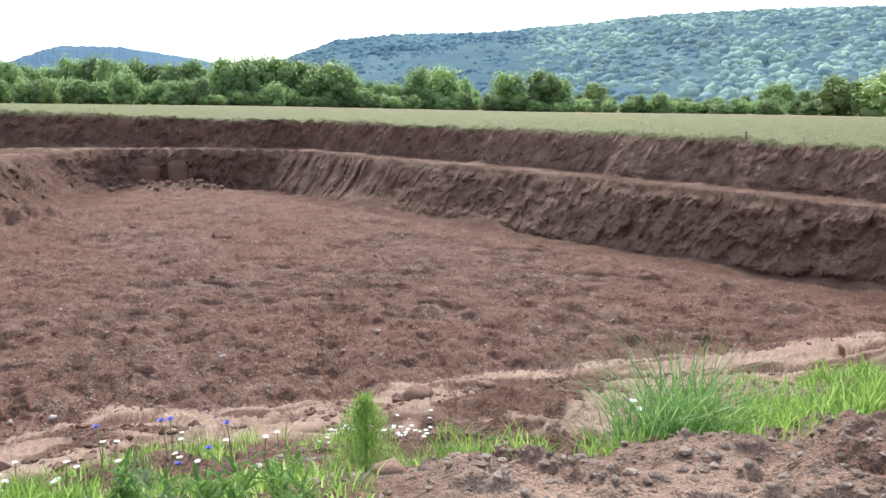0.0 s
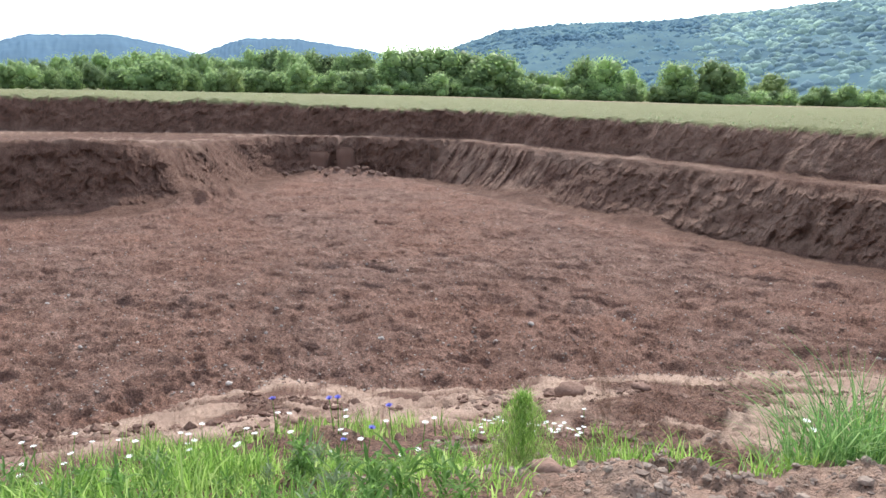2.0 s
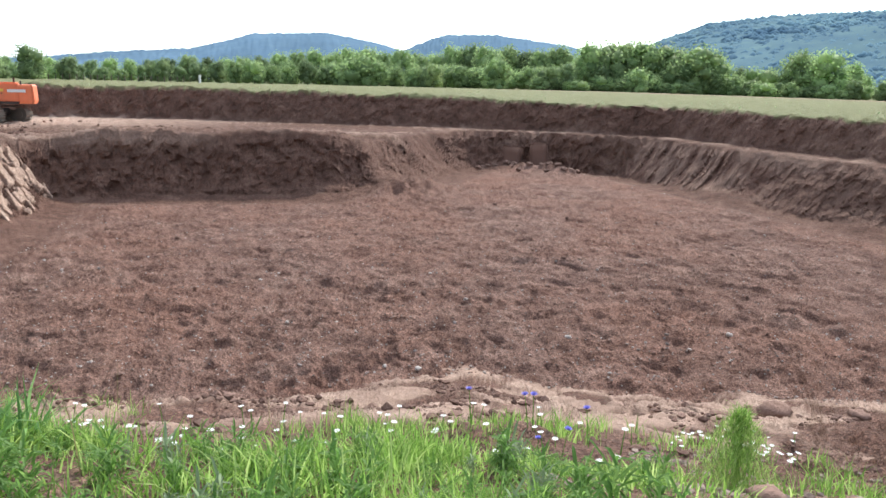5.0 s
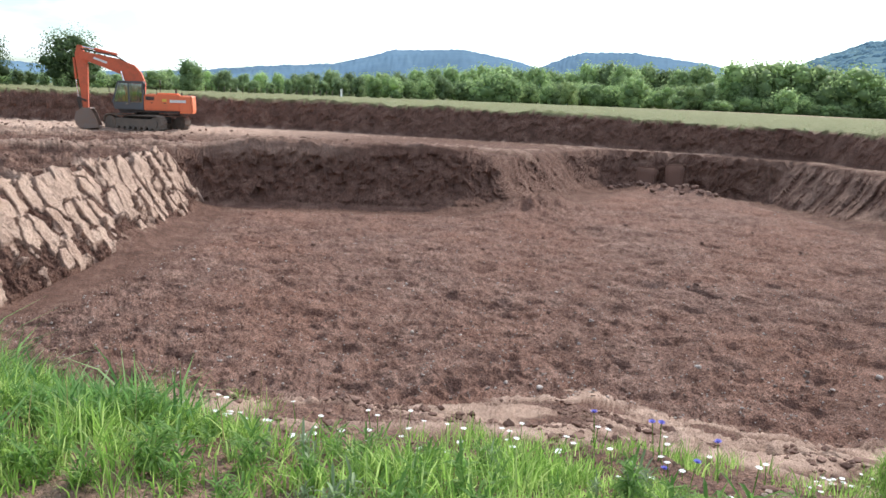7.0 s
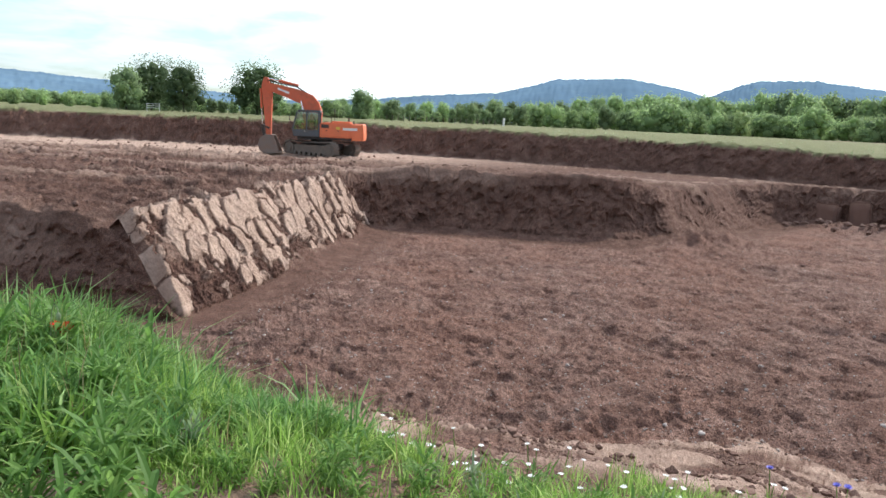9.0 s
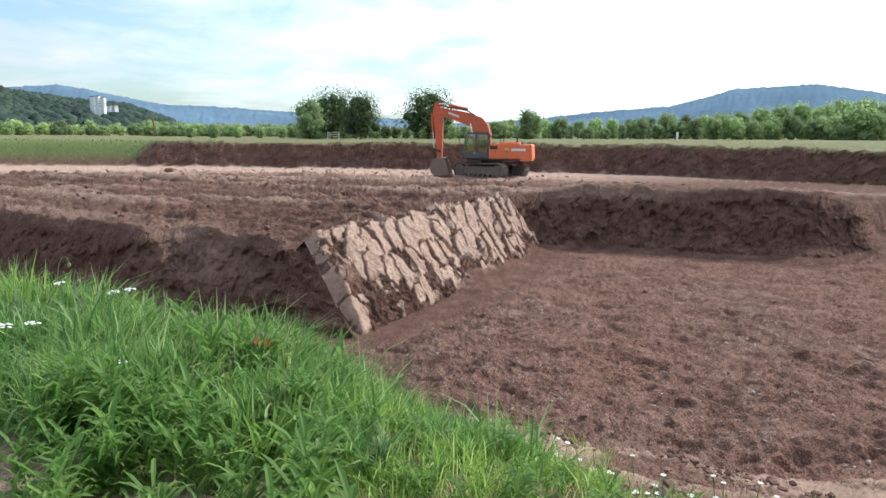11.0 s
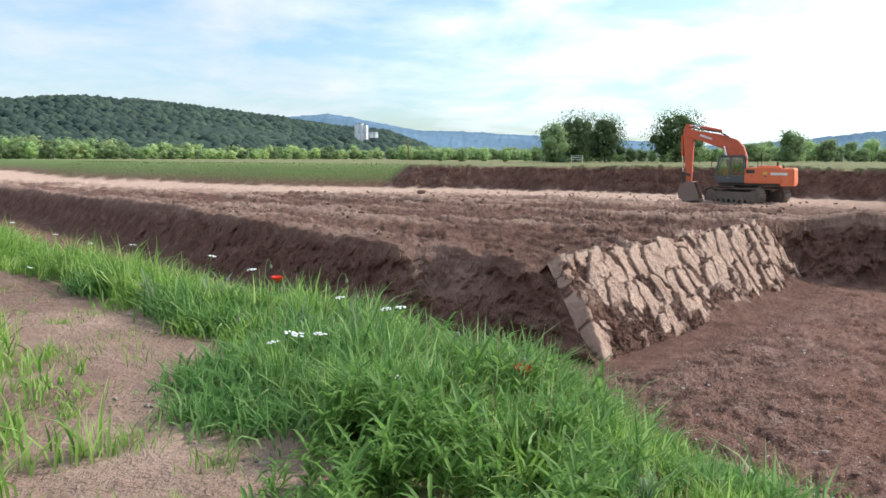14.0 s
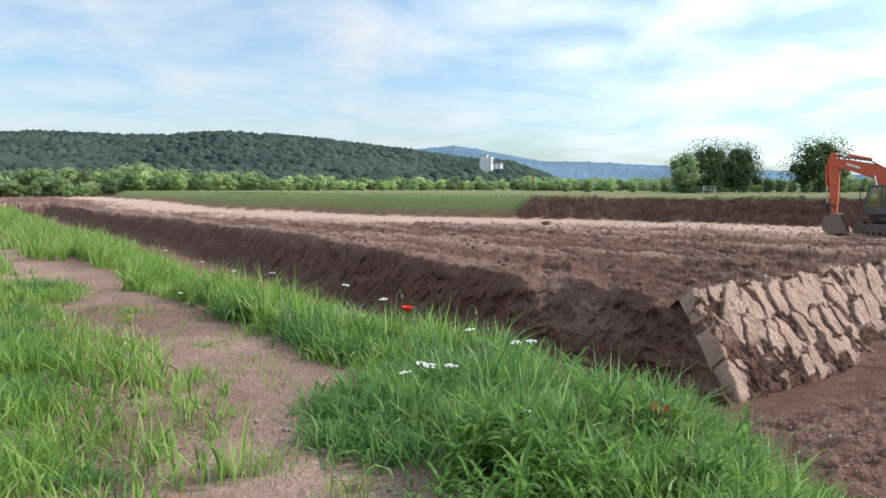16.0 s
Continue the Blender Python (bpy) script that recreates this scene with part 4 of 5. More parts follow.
    for y in (-0.42, 0.42):
        ram = part("lift_cylinder", rod((0.95, y, 1.5), (1.2, y, 2.75), 0.10), ORANGE_OLD, root)
        part("piston_rod", rod((1.2, y, 2.75), (1.42, y, 3.6), 0.05), CHROME, ram)
    ram = part("stick_cylinder", rod((1.65, -0.02, 4.58), (2.95, -0.02, 4.87), 0.09), ORANGE_OLD, boom)
    part("piston_rod", rod((2.95, -0.02, 4.87), (3.78, -0.02, 5.0), 0.045), CHROME, ram)
    outline = [(3.64, 5.04), (3.92, 5.08), (4.08, 4.5), (3.95, 3.2), (3.74, 1.25), (3.44, 1.25), (3.40, 3.0), (3.38, 4.1), (3.52, 4.5)]
    stick = part("stick", slab(outline, -0.2, 0.2, 0.03), ORANGE_OLD, root, "worn orange digging arm")
    ram = part("bucket_cylinder", rod((4.16, 0, 4.3), (4.1, 0, 3.0), 0.075), ORANGE_OLD, stick)
    part("piston_rod", rod((4.1, 0, 3.0), (4.02, 0, 1.85), 0.042), CHROME, ram)
    bm = slab([(3.98, 1.9), (4.1, 1.9), (3.95, 1.1), (3.83, 1.1)], -0.24, -0.16); slab([(3.98, 1.9), (4.1, 1.9), (3.95, 1.1), (3.83, 1.1)], 0.16, 0.24, 0, bm)
    slab([(3.5, 1.75), (3.55, 1.62), (4.06, 1.84), (4.0, 1.95)], -0.26, 0.26, 0, bm)
    part("bucket_link", bm, STEEL, stick)
    curve = [(3.25, 1.28), (3.75, 1.26), (4.08, 1.02), (4.2, 0.62), (4.12, 0.24), (3.82, 0.02), (3.35, 0.0), (2.85, 0.10)]
    bucket = part("bucket", slab([(p[0], p[1]) for p in curve] + [(2.85, 0.14), (3.35, 0.05), (3.8, 0.07), (4.06, 0.27), (4.14, 0.62), (4.03, 0.98), (3.73, 1.2), (3.25, 1.22)], -0.62, 0.62), BUCKET, root, "scoured steel digging bucket")
    for y in (-0.64, 0.61):
        part("side_plate", slab(curve + [(2.8, 0.2), (3.0, 0.75)], y, y + 0.035, 0.0), BUCKET, bucket)
    for k in range(5):
        part("tooth", slab([(2.9, 0.03), (2.9, 0.15), (2.62, 0.12), (2.6, 0.09)], -0.6 + k * 0.27, -0.48 + k * 0.27, 0.0), BUCKET, bucket)
    part("work_lamp", box((0.08, 0.16, 0.12), (1.3, 0.6, 3.08), 0.02), LAMP, cab)
    root.matrix_basis = m
    return tagged(root, "orange crawler excavator with bucket lowered on bare soil", "excavator")


gx, gy = -44.9, 28.7
excavator(pose(gx, gy, LEVEL + 0.03, 0, 0, 230))

# ---- plants ----
def grass_material(name, dark, mid, light):
    m, n, l, b = material(name, 0.5, 0.3)
    tint = n.new("ShaderNodeNewGeometry").outputs["Random Per Island"]
    col = ramp(n, l, tint, [(0.0, dark), (0.55, mid), (1.0, light)])
    l.new(col, b.inputs["Base Color"])
    thin = n.new("ShaderNodeBsdfTranslucent")
    l.new(col, thin.inputs[0])
    both = n.new("ShaderNodeMixShader"); both.inputs[0].default_value = 0.6
    l.new(b.outputs[0], both.inputs[1]); l.new(thin.outputs[0], both.inputs[2])
    l.new(both.outputs[0], n["Material Output"].inputs["Surface"])
    return m


GRASS = grass_material("fresh_grass", (0.12, 0.235, 0.045), (0.29, 0.465, 0.095), (0.54, 0.66, 0.24))
GRASS_BLUE = grass_material("blue_green_grass", (0.085, 0.20, 0.055), (0.20, 0.37, 0.11), (0.41, 0.56, 0.24))
WEED = grass_material("weed_leaf", (0.095, 0.20, 0.045), (0.18, 0.33, 0.075), (0.30, 0.46, 0.13))
GREY_LEAF = grass_material("grey_green_leaf", (0.15, 0.22, 0.11), (0.24, 0.32, 0.17), (0.36, 0.43, 0.27))
STALK = grass_material("dry_stalk", (0.20, 0.16, 0.08), (0.34, 0.27, 0.13), (0.45, 0.38, 0.22))
PETAL_WHITE = plain("white_petal", (0.82, 0.82, 0.78), 0.7)
PETAL_RED = plain("poppy_petal", (0.75, 0.03, 0.015), 0.55)
PETAL_BLUE = plain("cornflower_petal", (0.26, 0.24, 0.70), 0.6)
SEED = plain("brown_seed_head", (0.09, 0.06, 0.035), 0.9)
vr = np.random.RandomState(77)


def blades(x, y, z, tall, wide, lean, mat, name, rows=3):
    """A mesh of grass blades: each a tapered strip that bends over. lean: how far the tip goes sideways, of its height."""
    n = len(x)
    turn, face = vr.uniform(0, 2 * np.pi, n), vr.uniform(0, 2 * np.pi, n)
    t = np.linspace(0, 1, rows + 1)
    bend = lean[:, None] * tall[:, None] * t[None, :] ** 1.8
    cx = x[:, None] + np.cos(turn)[:, None] * bend
    cy = y[:, None] + np.sin(turn)[:, None] * bend
    cz = z[:, None] + tall[:, None] * (t - 0.35 * np.clip(lean, 0, 1.2)[:, None] * t ** 3)
    w = 0.5 * wide[:, None] * np.array([0.75, 1.0, 0.7, 0.0])[None, : rows + 1] if rows == 3 else 0.5 * wide[:, None] * np.array([0.8, 1.0, 0.0])[None, :]
    sx, sy = np.cos(face)[:, None] * w, np.sin(face)[:, None] * w
    left = np.stack([cx - sx, cy - sy, cz], -1)[:, :-1]
    right = np.stack([cx + sx, cy + sy, cz], -1)[:, :-1]
    tip = np.stack([cx, cy, cz], -1)[:, -1:]
    per = 2 * rows + 1
    co = np.concatenate([left, right, tip], 1).reshape(-1, 3)
    base = (np.arange(n) * per)[:, None]
    quads = np.concatenate([base + np.array([[k, k + rows, k + rows + 1, k + 1]]) for k in range(rows - 1)], 0)
    tris = base + np.array([[rows - 1, 2 * rows - 1, 2 * rows]])
    loops = np.concatenate([quads.ravel(), tris.ravel()]).astype(np.int32)
    starts = np.concatenate([np.arange(len(quads)) * 4, len(quads) * 4 + np.arange(n) * 3]).astype(np.int32)
    mesh = bpy.data.meshes.new(name)
    mesh.vertices.add(len(co)); mesh.vertices.foreach_set("co", co.astype(np.float32).ravel())
    mesh.loops.add(len(loops)); mesh.loops.foreach_set("vertex_index", loops)
    mesh.polygons.add(len(starts)); mesh.polygons.foreach_set("loop_start", starts)
    mesh.update(calc_edges=True)
    mesh.materials.append(mat)
    return mesh


def rim_distance(x, y):
    d, _, _, s = along(RIM, x, y, False)
    return np.where(s > 0, d, -d)


def sown(count, x0, x1, y0, y1, density):
    """Places picked at random where density(x, y, distance past the rim) is high."""
    xs, ys = [], []
    got = 0
    for _ in range(60):
        x, y = vr.uniform(x0, x1, count), vr.uniform(y0, y1, count)
        keep = vr.uniform(0, 1, count) < density(x, y, rim_distance(x, y))
        xs.append(x[keep]); ys.append(y[keep])
        got += keep.sum()
        if got > count:
            break
    return np.concatenate(xs)[:count], np.concatenate(ys)[:count]


def sward(name, label, count, area, density, tall, wide, lean, mat):
    """Grass that nobody could count, in small tussocks."""
    cx, cy = sown(count // 14, *area, density)
    x = np.repeat(cx, 14) + vr.normal(0, 0.045, len(cx) * 14)
    y = np.repeat(cy, 14) + vr.normal(0, 0.045, len(cx) * 14)
    z = terrain(x, y)[0] - 0.015
    size = np.repeat(vr.uniform(0.6, 1.15, len(cx)) * np.clip(1 + 0.85 * fractal(cx, cy, 0.95, 2, 0.5, 191) + 0.75 * fractal(cx, cy, 0.36, 2, 0.5, 197), 0.3, 1.5), 14)
    h = tall(x, y, rim_distance(x, y)) * size * vr.uniform(0.55, 1.1, len(x))
    me = blades(x, y, z, h, wide * vr.uniform(0.7, 1.3, len(x)), vr.uniform(0.05, lean, len(x)), mat, name)
    return tagged(new(name, me), label, "grass", kind="stuff")


def belt(x, y, d):
    """The grass along the rim: thick on the crest, thin on the slope beyond."""
    far_left = step(-2.6, -3.6, x)
    edge = -0.50 + 0.45 * step(-4.6, -5.4, x)
    inner = step(-0.15, 0.15, d) * (1 - far_left) + step(-0.12, 0.12, d - edge + 0.30 * fractal(x, y, 0.8, 2, 0.5, 91)) * far_left
    outer = step(1.75, 0.9, d + 0.45 * step(-3.2, -1.4, x) + 0.8 * fractal(x, y, 0.9, 2, 0.5, 193))
    front = step(0.05, -0.8, x + 0.15 * d)
    return inner * outer * front * (0.12 + 0.88 * step(-0.15, 0.2, fractal(x, y, 0.45, 3, 0.55, 93) + 0.25 * step(-2.2, -3.4, x)))


def verge(x, y, d):
    return step(-1.15, -1.6, d + 0.45 * fractal(x, y, 0.9, 2, 0.5, 95)) * step(-5.5, -4.0, d) * step(-2.2, -3.2, x) * 0.9


def slope_weeds(x, y, d):
    return step(1.3, 2.0, d) * step(4.2, 2.6, d) * step(0.0, 0.35, fractal(x, y, 0.9, 3, 0.5, 97)) * 0.7


sward("grass", "fresh green grass along the crest of the berm", 40000, (-5.2, 0.4, -0.9, 4.2), belt, lambda x, y, d: 0.135 + 0.125 * step(-2.7, -3.9, x) - 0.03 * step(0.6, 1.8, d), 0.0062, 1.0, GRASS)
sward("grass", "blue-green coarse grass along the crest of the berm", 12000, (-6.5, -2.7, -1.6, 2.6), belt, lambda x, y, d: 0.24 + 0.10 * step(-2.8, -4.0, x), 0.012, 1.1, GRASS_BLUE)
sward("grass", "green grass on the berm beside the trench", 18000, (-14, -5, -7.5, 1.5), belt, lambda x, y, d: 0.38 - 0.18 * step(0.2, 1.2, d), 0.0125, 1.0, GRASS)
sward("grass", "green grass on the far end of the berm", 15000, (-40, -13, -23, -3), lambda x, y, d: step(-1.3, -0.5, d) * step(2.4, 1.0, d), lambda x, y, d: 0.42 + 0 * x, 0.020, 0.7, GRASS)
sward("grass", "green grass on the back of the berm", 15000, (-15, -2.2, -11, -0.8), verge, lambda x, y, d: 0.27 + 0 * x, 0.012, 1.0, GRASS)
sward("grass", "green grass on the back of the far berm", 8000, (-34, -13, -24, -8), lambda x, y, d: step(-0.9, -1.5, d) * step(-6, -4, d), lambda x, y, d: 0.36 + 0 * x, 0.018, 0.8, GRASS)
sward("weeds", "thin weeds scattered down the soil slope", 3800, (-6.5, 3.2, 0.5, 7.5), slope_weeds, lambda x, y, d: 0.15 + 0 * x, 0.006, 0.7, GRASS)
sward("grass", "bright grass at the brink beyond bare clods", 2600, (1.5, 5.6, 3.0, 8.2), lambda x, y, d: step(1.0, 1.7, d) * step(3.4, 2.6, d) * step(1.5, 2.1, x) * step(0.08, 0.3, fractal(x, y, 0.6, 2, 0.5, 99)), lambda x, y, d: 0.14 + 0 * x, 0.011, 1.2, GRASS)


def tuft(name, x, y, count, tall, spread, wide, lean, mat, label, category="grass tuft", group=""):
    bx, by = vr.normal(0, spread, count), vr.normal(0, spread, count)
    out = np.hypot(bx, by)
    me = blades(bx, by, terrain(x + bx, y + by)[0] - height(x, y) - 0.015, tall * vr.uniform(0.45, 1.1, count) * (1 - 0.25 * out / (spread * 2)), wide * vr.uniform(0.7, 1.3, count), vr.uniform(0.08, lean, count), mat, name)
    ob = new(name, me)
    ob.matrix_basis = pose(x, y, height(x, y))
    return tagged(ob, label, category, group, "stuff")


# single clumps in the foreground
tuft("grass_clump", 0.98, 3.22, 520, 0.72, 0.12, 0.006, 1.15, GRASS_BLUE, "tall tussock of blue-green grass on bare soil", "grass clump")
tuft("grass_clump", 1.18, 3.34, 300, 0.50, 0.12, 0.007, 0.9, GRASS, "tussock of bright grass beside the tall tussock", "grass clump")
tuft("grass_clump", 1.62, 3.55, 240, 0.22, 0.14, 0.007, 0.9, GRASS, "low bright grass beside the tall tussock", "grass clump")
for x, y, n, h, s in [(2.05, 3.95, 260, 0.36, 0.14), (2.35, 4.05, 320, 0.42, 0.15), (2.05, 4.5, 220, 0.34, 0.13), (2.7, 4.5, 260, 0.4, 0.16)]:
    tuft("grass_clump", x, y, n, h, s, 0.008, 0.8, GRASS, "bright green grass clump at the brink", "grass clump", "clumps at the brink")
for x, y, n, h, s in [(0.14, 2.9, 90, 0.22, 0.07), (0.30, 2.75, 70, 0.18, 0.06), (0.62, 2.85, 40, 0.2, 0.05), (0.05, 3.6, 110, 0.26, 0.09), (-0.12, 3.3, 60, 0.2, 0.06), (0.78, 3.0, 40, 0.18, 0.05), (1.25, 2.95, 40, 0.16, 0.05), (1.5, 2.9, 30, 0.12, 0.05)]:
    tuft("grass_tuft", x, y, n, h, s, 0.006, 1.0, GRASS, "small grass tuft among brown clods", "grass tuft", "tufts among clods")
for x, y, n, h, s in [(-5.1, -1.72, 150, 0.15, 0.14), (-3.72, -1.05, 110, 0.16, 0.08), (-7.6, -3.0, 120, 0.18, 0.16), (-3.45, -0.62, 70, 0.15, 0.07), (-5.95, -2.6, 150, 0.2, 0.16), (-4.35, -1.3, 40, 0.1, 0.08), (-5.6, -1.4, 60, 0.1, 0.12), (-3.1, -0.75, 30, 0.12, 0.05), (-6.4, -1.75, 60, 0.12, 0.12), (-4.1, -1.9, 130, 0.24, 0.10), (-3.0, -1.4, 60, 0.14, 0.07)]:
    tuft("grass_tuft", x, y, n, h, s, 0.006, 1.1, GRASS, "low grass tuft on trodden sandy soil", "grass tuft", "tufts on the sandy path")

# leafy tussocks on the inner edge of the crest, and on the back of the berm
rg = random.Random(31)
for _ in range(34):
    x = rg.uniform(-7.5, -2.9)
    lo, hi = -3.0, 3.0
    for _ in range(18):
        y = (lo + hi) / 2
        if rim_distance(np.array([x]), np.array([y]))[0] < rg.uniform(-0.2, 0.25):
            lo = y
        else:
            hi = y
    tuft("grass_clump", x, y, 170, rg.uniform(0.24, 0.40), rg.uniform(0.08, 0.13), 0.014, 1.3, rg.choice([GRASS_BLUE, GRASS_BLUE, GRASS]), "dark leafy tussock drooping over the sandy path", "grass clump", "tussocks beside the path")
for x, y, h in [(-4.3, -0.70, 0.26), (-4.1, -0.62, 0.24), (-4.5, -0.76, 0.27), (-3.9, -0.52, 0.24), (-4.65, -0.60, 0.28), (-4.2, -0.45, 0.30), (-4.4, -0.55, 0.30), (-3.75, -0.35, 0.26), (-4.0, -0.75, 0.20)]:
    tuft("grass_clump", x, y, 170, h, 0.11, 0.014, 1.35, GRASS_BLUE, "dark leafy tussock drooping over the sandy path", "grass clump", "tussocks beside the path")
for _ in range(72):
    u = rg.random() ** 1.3
    side = rg.uniform(0.0, 1.15)
    x, y = -3.2 - 6.2 * u + 0.35 * side + rg.gauss(0, 0.12), -1.75 - 2.9 * u - side + rg.gauss(0, 0.12)
    tuft("grass_clump", x, y, 210, rg.uniform(0.16, 0.32), rg.uniform(0.09, 0.17), 0.010, 1.2, rg.choice([GRASS, GRASS, GRASS_BLUE]), "thick green tussock on the back of the berm", "grass clump", "tussocks on the back of the berm")
for _ in range(40):
    x, y = rg.uniform(-8.5, -2.6), rg.uniform(-3.2, -0.7)
    if rim_distance(np.array([x]), np.array([y]))[0] > -0.45:
        continue
    tuft("grass_tuft", x, y, rg.choice([14, 26, 50]), rg.uniform(0.07, 0.16), rg.uniform(0.03, 0.10), 0.006, 1.2, GRASS, "low grass tuft on trodden sandy soil", "grass tuft", "tufts on the sandy path")


def leaf_strip(bm, base, way, long, wide, droop, up):
    """One long leaf, keeled and drooping."""
    side = way.cross(Vector((0, 0, 1))).normalized()
    prev = None
    for k in range(4):
        t = k / 3
        c = base + way * long * t * (1 - 0.15 * t) + Vector((0, 0, up * long * t - droop * long * t * t))
        w = wide * 0.5 * math.sin(math.pi * min(0.08 + 0.92 * t, 0.99)) ** 0.7
        row = [bm.verts.new(c - side * w + Vector((0, 0, w * 0.4))), bm.verts.new(c), bm.verts.new(c + side * w + Vector((0, 0, w * 0.4)))]
        if prev:
            bm.faces.new((prev[0], prev[1], row[1], row[0])); bm.faces.new((prev[1], prev[2], row[2], row[1]))
        prev = row


def weed(seed, leaves, long, mat):
    rng = random.Random(seed)
    bm = bmesh.new()
    for k in range(leaves):
        t = k * 2.4 + rng.uniform(-.3, .3)
        up = rng.uniform(0.3, 1.6)
        leaf_strip(bm, Vector((rng.gauss(0, .015), rng.gauss(0, .015), long * 1.7 * rng.random() ** 1.5)), Vector((math.cos(t), math.sin(t), 0)), long * rng.uniform(0.6, 1.1), long * rng.uniform(0.09, 0.15), rng.uniform(0.4, 1.0), up)
    mesh = bpy.data.meshes.new("weed"); bm.to_mesh(mesh); bm.free()
    mesh.materials.append(mat)
    return mesh


WEEDS = [weed(1, 44, 0.13, WEED), weed(2, 54, 0.16, WEED), weed(3, 60, 0.13, GREY_LEAF), weed(4, 48, 0.12, WEED)]
rw = random.Random(9)


def weed_at(x, y, kind, size=1.0, label="broad-leaved green weed among the grass"):
    ob = new("weed", WEEDS[kind])
    ob.matrix_basis = pose(x, y, height(x, y) - 0.01, 0, 0, rw.uniform(0, 360)) @ Matrix.Scale(size, 4)
    return tagged(ob, label, "weed", "weeds along the berm", "stuff")


for x, y, k, s in [(-0.60, 2.02, 1, 0.7), (-0.72, 2.08, 0, 0.7), (-0.48, 2.05, 3, 0.7), (-0.40, 1.95, 1, 0.5), (-0.88, 2.2, 3, 0.6), (-0.66, 1.9, 0, 0.6), (-1.1, 2.6, 2, 0.5)]:
    weed_at(x, y, k, s)
for _ in range(110):
    x = rw.uniform(-3.2, -0.5)
    y = 1.75 + 0.42 * (x + 0.6) + rw.uniform(-0.05, 0.9)
    weed_at(x, y, rw.choice([0, 1, 2, 3, 3]), rw.uniform(0.3, 0.6), "small leafy weed among thin grass on the crest")
for _ in range(210):
    x = rw.uniform(-4.6, -1.9)
    y = -0.05 - 0.38 * (x + 3.6) + rw.uniform(-0.1, 1.25)
    weed_at(x, y, rw.choice([0, 1, 1, 0, 3, 3]), rw.uniform(0.6, 1.15), "leafy weed with grey-green leaves in the berm's grass")
for _ in range(70):
    x = rw.uniform(-10, -4.6)
    y = 0.1 + 0.70 * (x + 4.6) + rw.uniform(-0.3, 1.2)
    weed_at(x, y, rw.choice([0, 1, 2, 3]), rw.uniform(0.6, 1.1))
for _ in range(24):
    x = rw.uniform(-8, -3.2)
    y = -2.0 + 0.70 * (x + 4.6) + rw.uniform(-1.2, 0.0)
    weed_at(x, y, rw.choice([0, 1, 3]), rw.uniform(0.6, 1.0))


# feathery plant like a small fir
def feathery_plant(x, y):
    root = new("feathery_plant")
    part("stem", rod((0, 0, -0.03), (0.01, 0, 0.35), 0.006, 0.003, 7), WEED, root)
    n = 2600
    h = vr.uniform(0.0, 1.0, n) ** 1.15
    t = vr.uniform(0, 2 * np.pi, n)
    reach = 0.17 * (1 - h) ** 0.7 + 0.025
    px = np.cos(t) * reach * vr.uniform(0, 1, n); py = np.sin(t) * reach * vr.uniform(0, 1, n)
    me = blades(px, py, 0.02 + 0.31 * h, vr.uniform(0.03, 0.075, n), np.full(n, 0.0026), vr.uniform(0.2, 1.2, n), GRASS, "foliage", 2)
    o = new("foliage", me); o.parent = root
    root.matrix_basis = pose(x, y, height(x, y))
    return tagged(root, "feathery bright green plant like a small fir", "plant")


feathery_plant(-0.34, 2.98)


# ---- flowers ----
def flower(name, label, category, head_mat, stem, shape, head_name="blossom"):
    root = new(name)
    part("stem", rod((0, 0, -0.03), (0.012, 0, stem), 0.0035, 0.002, 6), WEED, root)
    part(head_name, shape(Vector((0.012, 0, stem))), head_mat, root)
    return tagged(root, label, category)


def umbel(top):
    rng = random.Random(3)
    bm = bmesh.new()
    for _ in range(12):
        a, r = rng.uniform(0, 6.28), 0.034 * rng.random() ** 0.5
        c = top + Vector((math.cos(a) * r, math.sin(a) * r, 0.012 - r * 0.25))
        bmesh.ops.create_icosphere(bm, subdivisions=1, radius=0.008, matrix=Matrix.Translation(c) @ Matrix.Diagonal((1, 1, 0.55, 1)))
    return bm


def daisy(top):
    bm = bmesh.new()
    for k in range(9):
        t = 2 * math.pi * k / 9
        w = Vector((math.cos(t), math.sin(t), 0.15)); s = Vector((-math.sin(t), math.cos(t), 0))
        bm.faces.new([bm.verts.new(top + v) for v in (w * 0.004, w * 0.012 + s * 0.005, w * 0.02, w * 0.012 - s * 0.005)])
    bmesh.ops.create_icosphere(bm, subdivisions=1, radius=0.006, matrix=Matrix.Translation(top))
    return bm


def poppy(top):
    bm = bmesh.new()
    for k in range(5):
        t = 2 * math.pi * k / 5
        prev = None
        for j in range(4):
            u = j / 3
            w = Vector((math.cos(t), math.sin(t), 0)) * (0.042 * math.sin(u * 1.5)) + Vector((0, 0, 0.045 * u))
            s = Vector((-math.sin(t), math.cos(t), 0)) * (0.012 + 0.026 * u)
            row = [bm.verts.new(top + w - s), bm.verts.new(top + w * 1.12), bm.verts.new(top + w + s)]
            if prev:
                bm.faces.new((prev[0], prev[1], row[1], row[0])); bm.faces.new((prev[1], prev[2], row[2], row[1]))
            prev = row
    return bm


def cornflower(top):
    bm = bmesh.new()
    for k in range(14):
        t = 2 * math.pi * k / 14
        w = Vector((math.cos(t), math.sin(t), 0.6 + 0.5 * (k % 2))).normalized(); s = Vector((-math.sin(t), math.cos(t), 0))
        bm.faces.new([bm.verts.new(top + v) for v in (w * 0.003, w * 0.014 + s * 0.007, w * 0.025 + s * 0.003, w * 0.025 - s * 0.003, w * 0.014 - s * 0.007)])
    return bm


